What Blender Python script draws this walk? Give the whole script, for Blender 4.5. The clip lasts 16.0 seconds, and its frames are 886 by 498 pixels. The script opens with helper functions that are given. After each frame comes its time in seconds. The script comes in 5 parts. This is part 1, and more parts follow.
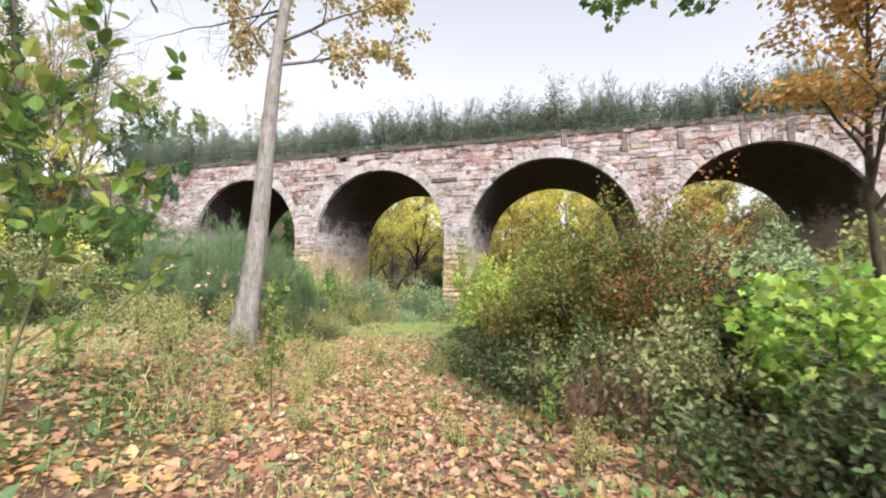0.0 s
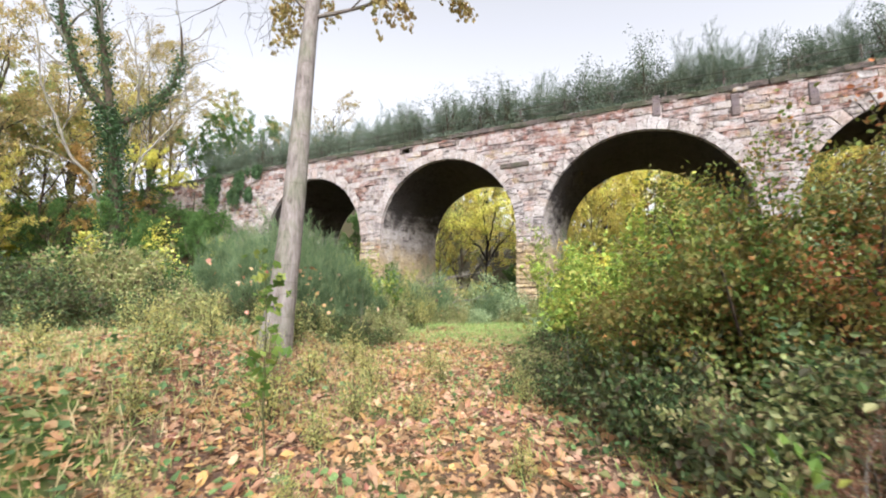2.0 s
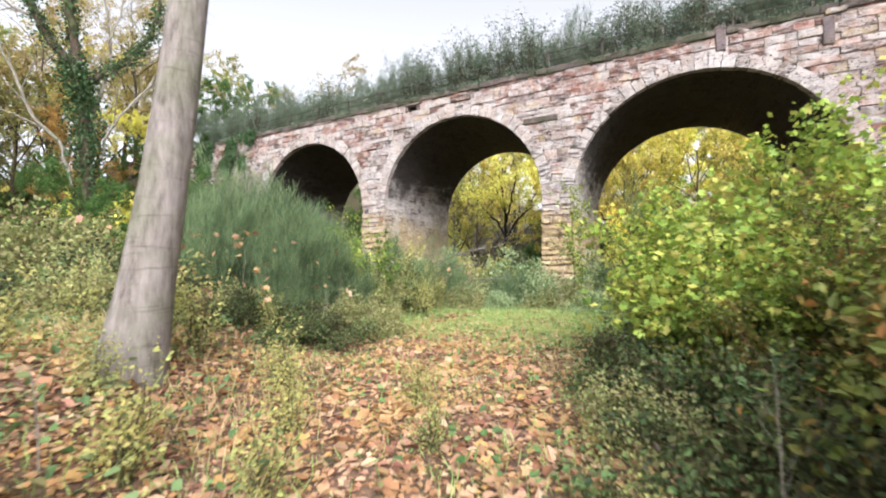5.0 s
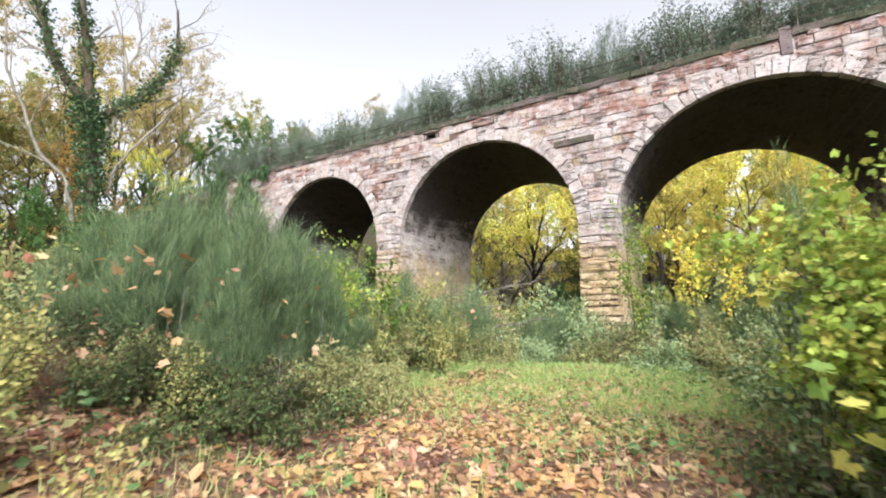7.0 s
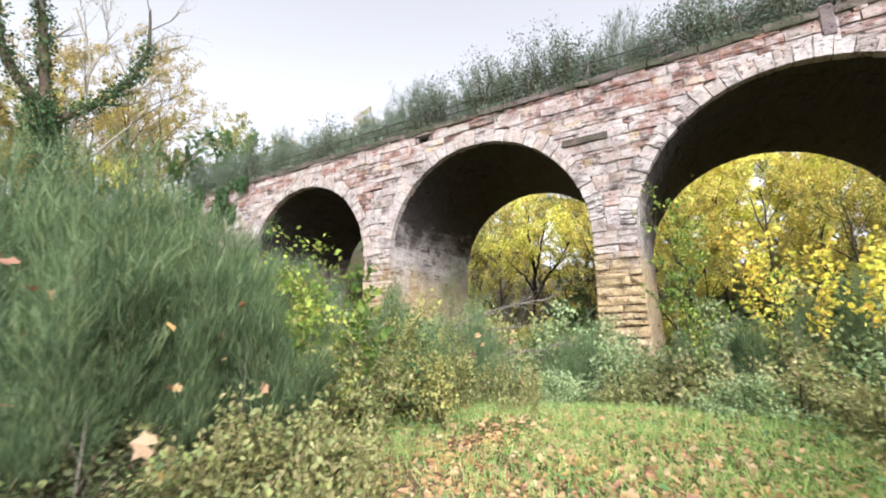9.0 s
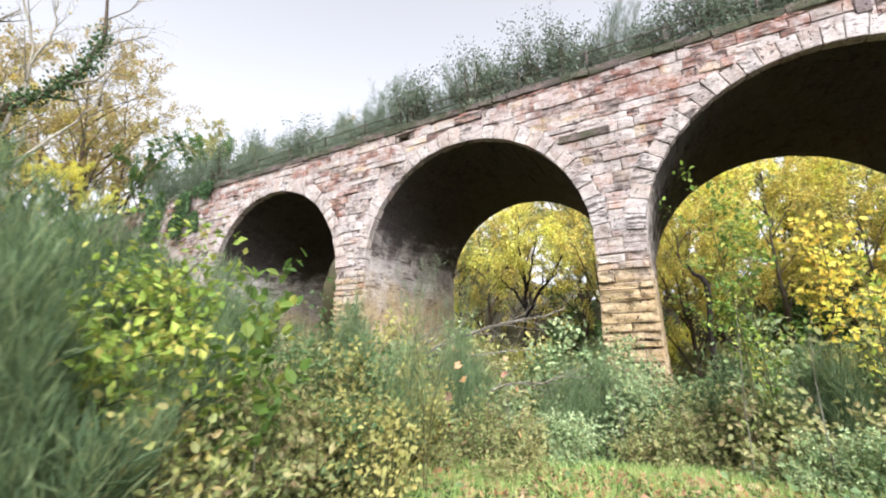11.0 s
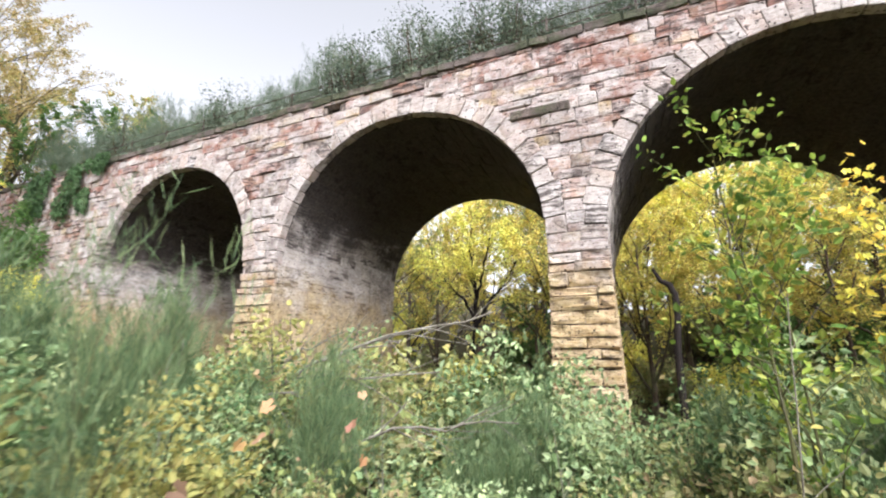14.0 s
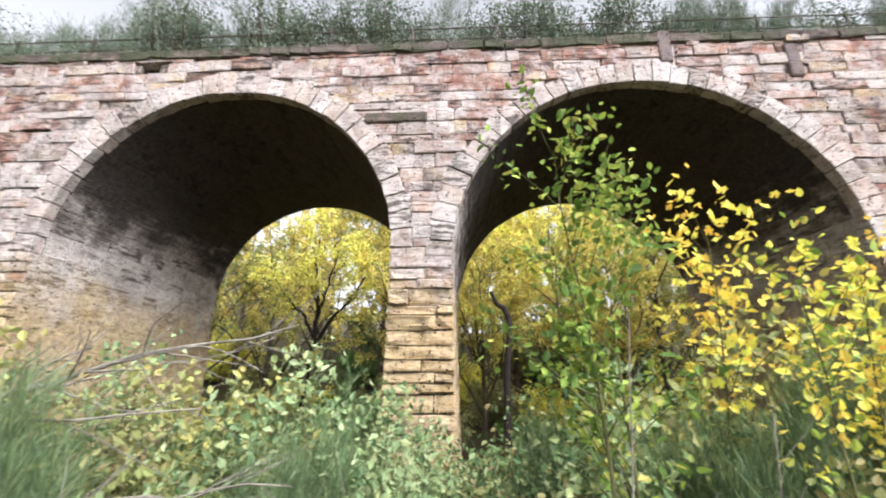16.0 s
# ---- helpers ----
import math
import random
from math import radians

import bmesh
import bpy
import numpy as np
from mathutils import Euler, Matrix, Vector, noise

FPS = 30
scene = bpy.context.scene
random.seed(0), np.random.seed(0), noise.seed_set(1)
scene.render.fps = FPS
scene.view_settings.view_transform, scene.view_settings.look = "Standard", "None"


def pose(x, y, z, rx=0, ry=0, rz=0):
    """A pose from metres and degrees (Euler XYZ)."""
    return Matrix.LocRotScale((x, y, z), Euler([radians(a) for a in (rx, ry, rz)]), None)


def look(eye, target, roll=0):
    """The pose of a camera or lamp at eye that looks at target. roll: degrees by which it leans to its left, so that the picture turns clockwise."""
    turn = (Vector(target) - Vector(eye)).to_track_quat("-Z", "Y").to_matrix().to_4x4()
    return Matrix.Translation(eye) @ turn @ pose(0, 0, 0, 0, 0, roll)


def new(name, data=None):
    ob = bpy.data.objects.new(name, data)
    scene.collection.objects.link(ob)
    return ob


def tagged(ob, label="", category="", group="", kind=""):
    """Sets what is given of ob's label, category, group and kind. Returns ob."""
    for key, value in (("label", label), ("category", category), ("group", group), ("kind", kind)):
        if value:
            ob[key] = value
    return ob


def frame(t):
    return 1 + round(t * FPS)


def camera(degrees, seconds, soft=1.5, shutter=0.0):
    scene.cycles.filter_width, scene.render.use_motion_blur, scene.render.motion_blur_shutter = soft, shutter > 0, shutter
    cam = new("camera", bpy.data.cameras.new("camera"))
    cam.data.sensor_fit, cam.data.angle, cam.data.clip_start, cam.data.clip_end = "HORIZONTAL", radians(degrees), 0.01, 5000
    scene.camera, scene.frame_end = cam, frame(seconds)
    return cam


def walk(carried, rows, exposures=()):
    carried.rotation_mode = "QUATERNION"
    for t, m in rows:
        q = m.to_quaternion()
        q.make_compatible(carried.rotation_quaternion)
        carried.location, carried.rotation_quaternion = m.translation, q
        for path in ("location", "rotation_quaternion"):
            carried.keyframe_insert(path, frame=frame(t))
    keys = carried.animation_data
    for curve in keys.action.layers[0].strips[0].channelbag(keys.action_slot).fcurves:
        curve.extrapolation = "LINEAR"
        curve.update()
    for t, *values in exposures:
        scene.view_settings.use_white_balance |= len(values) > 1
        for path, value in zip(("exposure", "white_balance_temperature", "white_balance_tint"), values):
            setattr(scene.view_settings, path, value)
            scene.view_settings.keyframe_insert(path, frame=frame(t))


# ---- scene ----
cam = camera(93.5, 16.0, soft=2.0, shutter=0.5)
METRES, EYE, TILT, LEAN, TURN = 16.0, 1.45, 5.2, -0.4, 15.7
EXPOSURE = 0.84
ROWS = [
    (0.0, 0.0, 0.0, 0.0, 0.0, 0.0, -0.0),
    (0.5, 0.0012, 0.0301, -0.0048, 1.58, -0.51, 0.37),
    (1.0, -0.0001, 0.0611, -0.0069, 4.73, -0.58, 0.95),
    (1.5, -0.0016, 0.0945, -0.0115, 8.43, -0.83, 1.54),
    (2.0, -0.007, 0.1279, -0.0184, 9.6, -0.06, 1.68),
    (2.5, -0.0068, 0.1586, -0.0222, 11.15, -0.75, 1.72),
    (3.0, -0.0065, 0.1913, -0.026, 12.37, -2.17, 1.8),
    (3.5, -0.0096, 0.2254, -0.0314, 11.41, -3.49, 1.84),
    (6.0, -0.0452, 0.4032, -0.0506, 13.13, -0.26, 2.16),
    (6.5, -0.0509, 0.4406, -0.0546, 14.63, 2.04, 2.14),
    (7.0, -0.0609, 0.4747, -0.0582, 14.87, 3.04, 2.23),
    (7.5, -0.0692, 0.5068, -0.0595, 15.67, 3.37, 2.58),
    (8.0, -0.0791, 0.5405, -0.0619, 16.78, 3.59, 2.77),
    (8.5, -0.0904, 0.5749, -0.0654, 15.16, 4.69, 2.79),
    (11.0, -0.114, 0.7395, -0.0728, 12.51, 8.23, 2.62),
    (11.5, -0.1106, 0.7697, -0.0745, 9.16, 7.82, 1.72),
    (12.0, -0.1016, 0.8006, -0.0746, 7.33, 7.23, 0.88),
    (12.5, -0.0966, 0.832, -0.0796, 6.59, 7.54, 0.92),
    (13.0, -0.0906, 0.8574, -0.0798, 8.23, 7.83, 1.06),
    (13.5, -0.0815, 0.8834, -0.0784, 8.48, 8.32, 1.08),
    (14.0, -0.0804, 0.9101, -0.0821, 7.1, 9.4, 0.83),
    (14.5, -0.0743, 0.9314, -0.0835, 3.56, 10.15, 0.17),
    (15.0, -0.0642, 0.9525, -0.0838, -1.37, 10.85, -0.47),
    (15.5, -0.0581, 0.9665, -0.0849, -7.92, 12.06, -0.76),
    (16.0, -0.0532, 0.9716, -0.0833, -12.95, 12.06, -0.97),
]
walk(cam, [(t, pose(0, 0, EYE, TILT, LEAN, TURN) @ pose(METRES * x, METRES * y, METRES * z, 90 + pitch, roll, yaw)) for t, x, y, z, yaw, pitch, roll in ROWS],
     exposures=[(0.0, EXPOSURE - 0.1, 6000, 14), (4.0, EXPOSURE - 0.05, 6000, 14), (8.0, EXPOSURE + 0.05, 6000, 14), (16.0, EXPOSURE + 0.1, 6000, 14)])

# ---- sky and sun: bright overcast ----
world = bpy.data.worlds.new("overcast_sky")
scene.world = world
world.use_nodes = True
wn, wl = world.node_tree.nodes, world.node_tree.links
sky = wn.new("ShaderNodeTexSky")
sky.sky_type, sky.sun_disc = "NISHITA", False
SUN_UP, SUN_TURN = 40.0, 142.0
sky.sun_elevation, sky.sun_rotation = radians(SUN_UP), radians(SUN_TURN)
sky.air_density, sky.dust_density = 1.0, 4.0
grey = wn.new("ShaderNodeHueSaturation")
grey.inputs["Saturation"].default_value, grey.inputs["Value"].default_value = 0.02, 1.33
wl.new(sky.outputs["Color"], grey.inputs["Color"])
wl.new(grey.outputs["Color"], wn["Background"].inputs["Color"])
wn["Background"].inputs["Strength"].default_value = 0.15
sun = new("sun", bpy.data.lights.new("sun", "SUN"))
sun.data.energy, sun.data.angle, sun.data.color = 2.5, radians(45), (1.0, 0.975, 0.94)
sun_way = Vector((math.sin(radians(SUN_TURN)) * math.cos(radians(SUN_UP)), math.cos(radians(SUN_TURN)) * math.cos(radians(SUN_UP)), math.sin(radians(SUN_UP))))
sun.matrix_world = look(sun_way * 60, (0, 0, 0))


# ---- materials ----
def srgb(h):
    c = [int(h[i:i + 2], 16) / 255 for i in (0, 2, 4)]
    return tuple(v / 12.92 if v < 0.04045 else ((v + 0.055) / 1.055) ** 2.4 for v in c) + (1.0,)


class Mat:
    """A node material with short calls for the nodes."""

    def __init__(self, name, rough=0.85):
        self.m = bpy.data.materials.new(name)
        self.m.use_nodes = True
        self.n, self.l = self.m.node_tree.nodes, self.m.node_tree.links
        self.bsdf = self.n["Principled BSDF"]
        self.bsdf.inputs["Roughness"].default_value = rough
        self.bsdf.inputs["Specular IOR Level"].default_value = 0.25
        self.pos = self.n.new("ShaderNodeNewGeometry")

    def put(self, value, socket):
        if isinstance(value, bpy.types.NodeSocket):
            self.l.new(value, socket)
        else:
            socket.default_value = value

    def noise(self, scale, detail=4.0, rough=0.6, vector=None, stretch=None):
        node = self.n.new("ShaderNodeTexNoise")
        node.inputs["Scale"].default_value, node.inputs["Detail"].default_value, node.inputs["Roughness"].default_value = scale, detail, rough
        vector = vector or self.pos.outputs["Position"]
        if stretch:
            mapping = self.n.new("ShaderNodeMapping")
            mapping.inputs["Scale"].default_value = stretch
            self.l.new(vector, mapping.inputs["Vector"])
            vector = mapping.outputs["Vector"]
        self.l.new(vector, node.inputs["Vector"])
        return node.outputs["Fac"]

    def ramp(self, fac, stops, smooth=True):
        node = self.n.new("ShaderNodeValToRGB")
        node.color_ramp.interpolation = "LINEAR" if smooth else "CONSTANT"
        e = node.color_ramp.elements
        while len(e) < len(stops):
            e.new(0.5)
        for el, (p, c) in zip(e, stops):
            el.position, el.color = p, c if len(c) == 4 else (*c, 1)
        self.l.new(fac, node.inputs["Fac"])
        return node.outputs["Color"]

    def step(self, fac, lo, hi):
        node = self.n.new("ShaderNodeMapRange")
        node.interpolation_type = "SMOOTHSTEP"
        node.inputs["From Min"].default_value, node.inputs["From Max"].default_value = lo, hi
        self.l.new(fac, node.inputs["Value"])
        return node.outputs["Result"]

    def math(self, op, a, b=0.0):
        node = self.n.new("ShaderNodeMath")
        node.operation = op
        self.put(a, node.inputs[0])
        self.put(b, node.inputs[1])
        return node.outputs[0]

    def mix(self, fac, a, b, blend="MIX"):
        node = self.n.new("ShaderNodeMix")
        node.data_type, node.blend_type = "RGBA", blend
        self.put(fac, node.inputs[0])
        self.put(a, node.inputs[6])
        self.put(b, node.inputs[7])
        return node.outputs[2]

    def xyz(self):
        node = self.n.new("ShaderNodeSeparateXYZ")
        self.l.new(self.pos.outputs["Position"], node.inputs[0])
        return node.outputs

    def rnd(self, island=True):
        return self.pos.outputs["Random Per Island"] if island else self.n.new("ShaderNodeObjectInfo").outputs["Random"]

    def finish(self, color, height=None, bump=0.5, dist=0.02, translucent=0.0):
        self.put(color, self.bsdf.inputs["Base Color"])
        if height is not None:
            b = self.n.new("ShaderNodeBump")
            b.inputs["Strength"].default_value, b.inputs["Distance"].default_value = bump, dist
            self.l.new(height, b.inputs["Height"])
            self.l.new(b.outputs["Normal"], self.bsdf.inputs["Normal"])
        if translucent:
            t, mixer = self.n.new("ShaderNodeBsdfTranslucent"), self.n.new("ShaderNodeMixShader")
            self.put(color, t.inputs["Color"])
            mixer.inputs[0].default_value = translucent
            self.l.new(self.bsdf.outputs[0], mixer.inputs[1])
            self.l.new(t.outputs[0], mixer.inputs[2])
            self.l.new(mixer.outputs[0], self.n["Material Output"].inputs["Surface"])
        return self.m


def stone_material(name, island, palette, lichen=True, wash="b0a29a", pit=26.0, grime=0.0, iron=False, crown_shade=0.0, moss=0.0):
    m = Mat(name, 0.9)
    r = m.rnd(island)
    x, y, z = m.xyz()
    base = m.ramp(m.math("FRACT", m.math("ADD", r, m.math("MULTIPLY", m.noise(0.22, 3), 1.3))), [(i / (len(palette) - 1), srgb(c)) for i, c in enumerate(palette)])
    drift = m.ramp(m.noise(1.1, 6, 0.7), [(0.25 + 0.5 * i / (len(palette) - 1), srgb(c)) for i, c in enumerate(palette)])
    base = m.mix(0.2, base, drift)
    shift = m.math("FRACT", m.math("MULTIPLY", r, 17.3))
    if iron:
        # iron-red beds, most of them in the upper courses
        red = m.ramp(m.math("FRACT", m.math("MULTIPLY", r, 7.7)), [(0.0, srgb("865244")), (0.3, srgb("a06a56")), (0.55, srgb("6c4a40")), (0.8, srgb("ae8670")), (1.0, srgb("905844"))])
        bed = m.math("ADD", m.noise(0.4, 3), m.math("ADD", m.math("MULTIPLY", z, 0.035), m.math("MULTIPLY", shift, 0.34)))
        base = m.mix(m.math("MULTIPLY", m.step(bed, 0.97, 1.06), 0.8), base, red)
    big, fine = m.noise(0.8, 5), m.noise(9, 8, 0.7)
    pits = m.noise(pit, 3, 0.55)
    color = m.mix(m.math("MULTIPLY", m.step(m.noise(2.6, 6, 0.7), 0.4, 0.62), 0.75), base, srgb(wash))
    color = m.mix(m.math("MULTIPLY", m.step(fine, 0.5, 0.72), 0.6), color, srgb("6b5a50"))
    streak = m.noise(1.0, 5, 0.65, stretch=(3.0, 3.0, 0.35))
    color = m.mix(m.math("MULTIPLY", m.step(streak, 0.54, 0.74), 0.5), color, srgb("4d443f"))
    if grime:
        smear = m.noise(0.9, 8, 0.75, stretch=(1.0, 0.6, 1.6))
        color = m.mix(m.math("MULTIPLY", m.step(smear, 0.45, 0.62), grime), color, srgb("332c27"))
        spall = m.math("MULTIPLY", m.step(shift, 0.66, 0.85), m.step(m.noise(4.0, 5, 0.7, stretch=(0.5, 0.5, 2.0)), 0.46, 0.58))
        color = m.mix(m.math("MULTIPLY", spall, 0.8), color, srgb("352c28"))
    if lichen:
        low = m.step(m.math("ADD", z, m.math("MULTIPLY", big, 3.0)), 6.0, 4.2)
        ochre = m.ramp(m.noise(3.0, 6, 0.7), [(0.3, srgb("85745a")), (0.48, srgb("b89c68")), (0.62, srgb("cab482")), (0.75, srgb("aaa192"))])
        color = m.mix(m.math("MULTIPLY", low, 0.7), color, ochre)
        color = m.mix(m.math("MULTIPLY", m.math("MULTIPLY", low, m.step(fine, 0.52, 0.66)), 0.6), color, srgb("4f4230"))
    if crown_shade:
        # shade under the crown put in the colour by height, broken into sooty blotches
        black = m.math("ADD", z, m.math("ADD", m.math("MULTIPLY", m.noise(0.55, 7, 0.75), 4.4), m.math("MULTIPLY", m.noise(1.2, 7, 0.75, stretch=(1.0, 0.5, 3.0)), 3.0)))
        color = m.mix(m.math("MULTIPLY", m.step(black, 8.5, 10.1), crown_shade), color, m.mix(m.step(fine, 0.4, 0.65), srgb("221d1a"), srgb("443c38")))
    if moss:
        green = m.ramp(m.noise(12, 4), [(0.35, srgb("2a3020")), (0.65, srgb("4c5636"))])
        color = m.mix(m.math("MULTIPLY", m.step(m.noise(1.4, 6, 0.7), 0.42, 0.58), moss), color, green)
    color = m.mix(m.math("MULTIPLY", m.step(pits, 0.63, 0.68), 0.85), color, srgb("241d1a"))
    holes = m.n.new("ShaderNodeTexVoronoi")
    holes.inputs["Scale"].default_value = 5.5
    m.l.new(m.pos.outputs["Position"], holes.inputs["Vector"])
    hole = m.math("MULTIPLY", m.step(holes.outputs["Distance"], 0.17, 0.12), m.step(m.noise(0.7, 2), 0.44, 0.5))
    color = m.mix(m.math("MULTIPLY", hole, 0.9), color, srgb("1d1714"))
    bed = m.noise(5.0, 6, 0.7, stretch=(0.7, 0.7, 4.5))
    color = m.mix(m.math("MULTIPLY", m.step(bed, 0.53, 0.66), 0.6), color, srgb("4f433c"))
    fine = m.math("ADD", fine, m.math("MULTIPLY", bed, 1.2))
    height = m.math("ADD", m.math("MULTIPLY", fine, 0.8), m.math("SUBTRACT", m.math("MULTIPLY", m.step(pits, 0.68, 0.58), 0.5), m.math("MULTIPLY", hole, 0.8)))
    return m.finish(color, height, 1.0, 0.05)


STONES = ["8a6f66", "bfb6b0", "a69891", "a88a7c", "c6bdb6", "b0a399", "a0715c", "ccc6c1", "6b5f58", "b59d74", "b8b1ac", "b39482", "958a84", "c0aa90"]
PALE = ["b8aea6", "cac3be", "a8988f", "c3b9b1", "b3a090", "c4b0a6", "a59c96", "d0cac6", "94857a"]
mat_stone, mat_stone_rest = stone_material("squared_sandstone", False, STONES, True, "bfb5af", 18.0, 0.26, True), stone_material("squared_sandstone_courses", True, STONES, True, "bfb5af", 18.0, 0.26, True)
mat_arch = stone_material("arch_ring_sandstone", False, PALE, False, "bdb2aa", 10.0, 0.28)
mat_vault = stone_material("arch_lining_stone", True, ["c2b8b0", "d8d1cb", "aea298", "ccc2b8", "bcb1a9"], True, "beb4ac", 20.0, 0.3, crown_shade=0.94)
mat_strip = stone_material("dark_stained_stone", True, ["786a64", "877a74", "6a5e58"], False, "74686a", 22.0, 0.4)
mat_cope = stone_material("weathered_coping_stone", False, ["6a605a", "7a6c64", "57514c", "84736a"], False, "5c534d", grime=0.4, moss=0.75)


def mortar_material():
    m = Mat("recessed_lime_mortar", 0.95)
    f = m.noise(7, 6)
    return m.finish(m.ramp(f, [(0.35, srgb("3a322d")), (0.5, srgb("6e635b")), (0.68, srgb("a0958c"))]), f, 0.6, 0.02)


mat_mortar = mortar_material()


LEAF_GAIN = 1.5
BRIGHT = {"yellow": 1.32, "gold": 1.38, "far": 1.4, "herb": 0.9, "broom": 1.0, "bramble": 1.15, "green": 0.95, "mixed": 1.0, "ivy": 1.3, "grass": 1.15, "maple": 1.12, "haze": 0.95, "orange": 0.85, "dark": 1.3, "litter": 0.84, "lime": 1.3}


def leaf_tone(h, gain=1.0):
    c = srgb(h)[:3]
    mean = sum(c) / 3
    return tuple(min(1.0, (v * 0.86 + mean * 0.14) * LEAF_GAIN * gain) for v in c) + (1.0,)


def leaf_material(name, colors, gain=1.0, translucent=0.4, rough=0.55, single=False):
    m = Mat(name, rough)
    c = m.ramp(m.math("FRACT", m.math("ADD", m.rnd(True), m.math("MULTIPLY", m.rnd(False), 0.5))) if not single else m.rnd(False), [(i / (len(colors) - 1), leaf_tone(h, gain)) for i, h in enumerate(colors)])
    c = m.mix(m.step(m.noise(1.3, 3), 0.35, 0.7), c, m.mix(0.55, c, leaf_tone(colors[len(colors) // 2], gain)))
    c = m.mix(m.math("MULTIPLY", m.step(m.noise(40, 3), 0.55, 0.75), 0.35), c, srgb("4d4022"))
    return m.finish(c, translucent=translucent)


LEAVES = {
    "mixed": ["2f4418", "45601f", "5f7526", "35491c", "7d842c", "47601e", "4a6628", "6f5a26", "5a7228", "3f5a20", "8a6a2a", "4f6a24", "39501c", "a0662a", "52641e"],
    "lime": ["5f8524", "7a9c2a", "93ac36", "4f7024", "a8ac3e", "48622a"],
    "yellow": ["bcb43c", "ccc44a", "9ca83e", "b8a838", "84943a", "d4c856", "ac9a3c"],
    "gold": ["848e38", "a4a440", "bcb048", "70803a", "b0983e", "62723a", "a08440", "56662e"],
    "orange": ["b08438", "bc8e3c", "c29a4c", "a09446", "a47a3c"],
    "green": ["2f4a20", "3f6029", "54762f", "2a3f1e", "688338"],
    "ivy": ["1f3018", "2b4020", "38502a", "1a2a15"],
    "broom": ["44593a", "566e46", "3a5036", "6a8054", "86905f", "4c6442"],
    "deck": ["3a4a3a", "4c5c48", "5c6a56", "6e745c", "33402f"],
    "bramble": ["3f5c36", "5f7a4a", "84985e", "4a6840", "9aa678", "8a8a50", "2f482a", "536e3c"],
    "herb": ["74843f", "8b9650", "5f7240", "a09a60", "7c6448", "4f6238"],
    "grass": ["5f8238", "789648", "93a65c", "50702f", "a8a868"],
    "dry": ["6b4630", "5a3a28", "7a5538", "4a3022", "8a6a48"],
    "litter": ["a57c60", "bd9472", "855a44", "c8a67e", "563c32", "b57c64", "c0984e", "785a48", "cdb08a", "9a604c", "6c4032", "c08a6a"],
    "straw": ["b5a070", "c9b688", "9a8a55", "8a9050", "a58a5c"],
    "dockgreen": ["3a5a2c", "50703a", "6a8448", "456434"],
    "maple": ["667f26", "82982e", "9cac38", "526c24", "b0ac40", "94863a"],
    "creeper": ["3f5a34", "55703f", "6f8450", "4a6238", "8a8a50", "7a6a40"],
    "dark": ["26381c", "3a5228", "54462c", "1f2e18", "4a6434", "32261c", "5c6c34", "2a3f20", "6a6a3a", "44602e"],
    "rust": ["8a4a2a", "9c5a2e", "6f6a2a", "a8662e", "7a3a26", "5f6a26"],
    "yellowing": ["7d8a48", "98984e", "5f7240", "aca052", "6c7c44", "8a7a48", "56683a"],
    "haze": ["8f8448", "a4924e", "7c8046", "a0804a", "8c8a54", "b09c58", "6c7444"],
    "far": ["5d6c34", "7c823e", "998f44", "4a5c34", "8a7a3a", "a07838"],
}
leaf = {k: leaf_material("leaf_" + k, v, BRIGHT.get(k, 1.0), 0.2 if k in ("litter", "ivy", "deck") else 0.3) for k, v in LEAVES.items()}


def bark_material(name, a, b, dark, moss=0.0):
    m = Mat(name, 0.9)
    long = m.noise(5, 6, 0.65, stretch=(2.5, 2.5, 0.6))
    ring = m.noise(3.0, 5, 0.6, stretch=(0.6, 0.6, 6.0))
    c = m.ramp(long, [(0.25, srgb(dark)), (0.5, srgb(a)), (0.75, srgb(b))])
    c = m.mix(m.math("MULTIPLY", m.step(ring, 0.56, 0.72), 0.55), c, srgb(dark))
    if moss:
        c = m.mix(m.math("MULTIPLY", m.step(m.noise(1.7, 5), 0.42, 0.66), moss), c, srgb("5a6a3a"))
    return m.finish(c, m.math("ADD", long, m.math("MULTIPLY", ring, 0.5)), 0.6, 0.02)


mat_bark = bark_material("smooth_grey_bark", "7c736c", "9a918a", "4a413a", 0.25)
mat_wood = bark_material("dark_bark", "4a3d32", "66574a", "2a221c", 0.35)
mat_black = bark_material("black_bark", "1e1814", "2c241e", "120e0b")
mat_twig = bark_material("pale_dead_wood", "837c70", "a09a8e", "5a5348")
mat_pale = bark_material("pale_grey_bark", "8a8274", "a69e8e", "5c564a", 0.25)
mat_stem = bark_material("green_brown_stem", "5a5a38", "74704a", "3a3424")


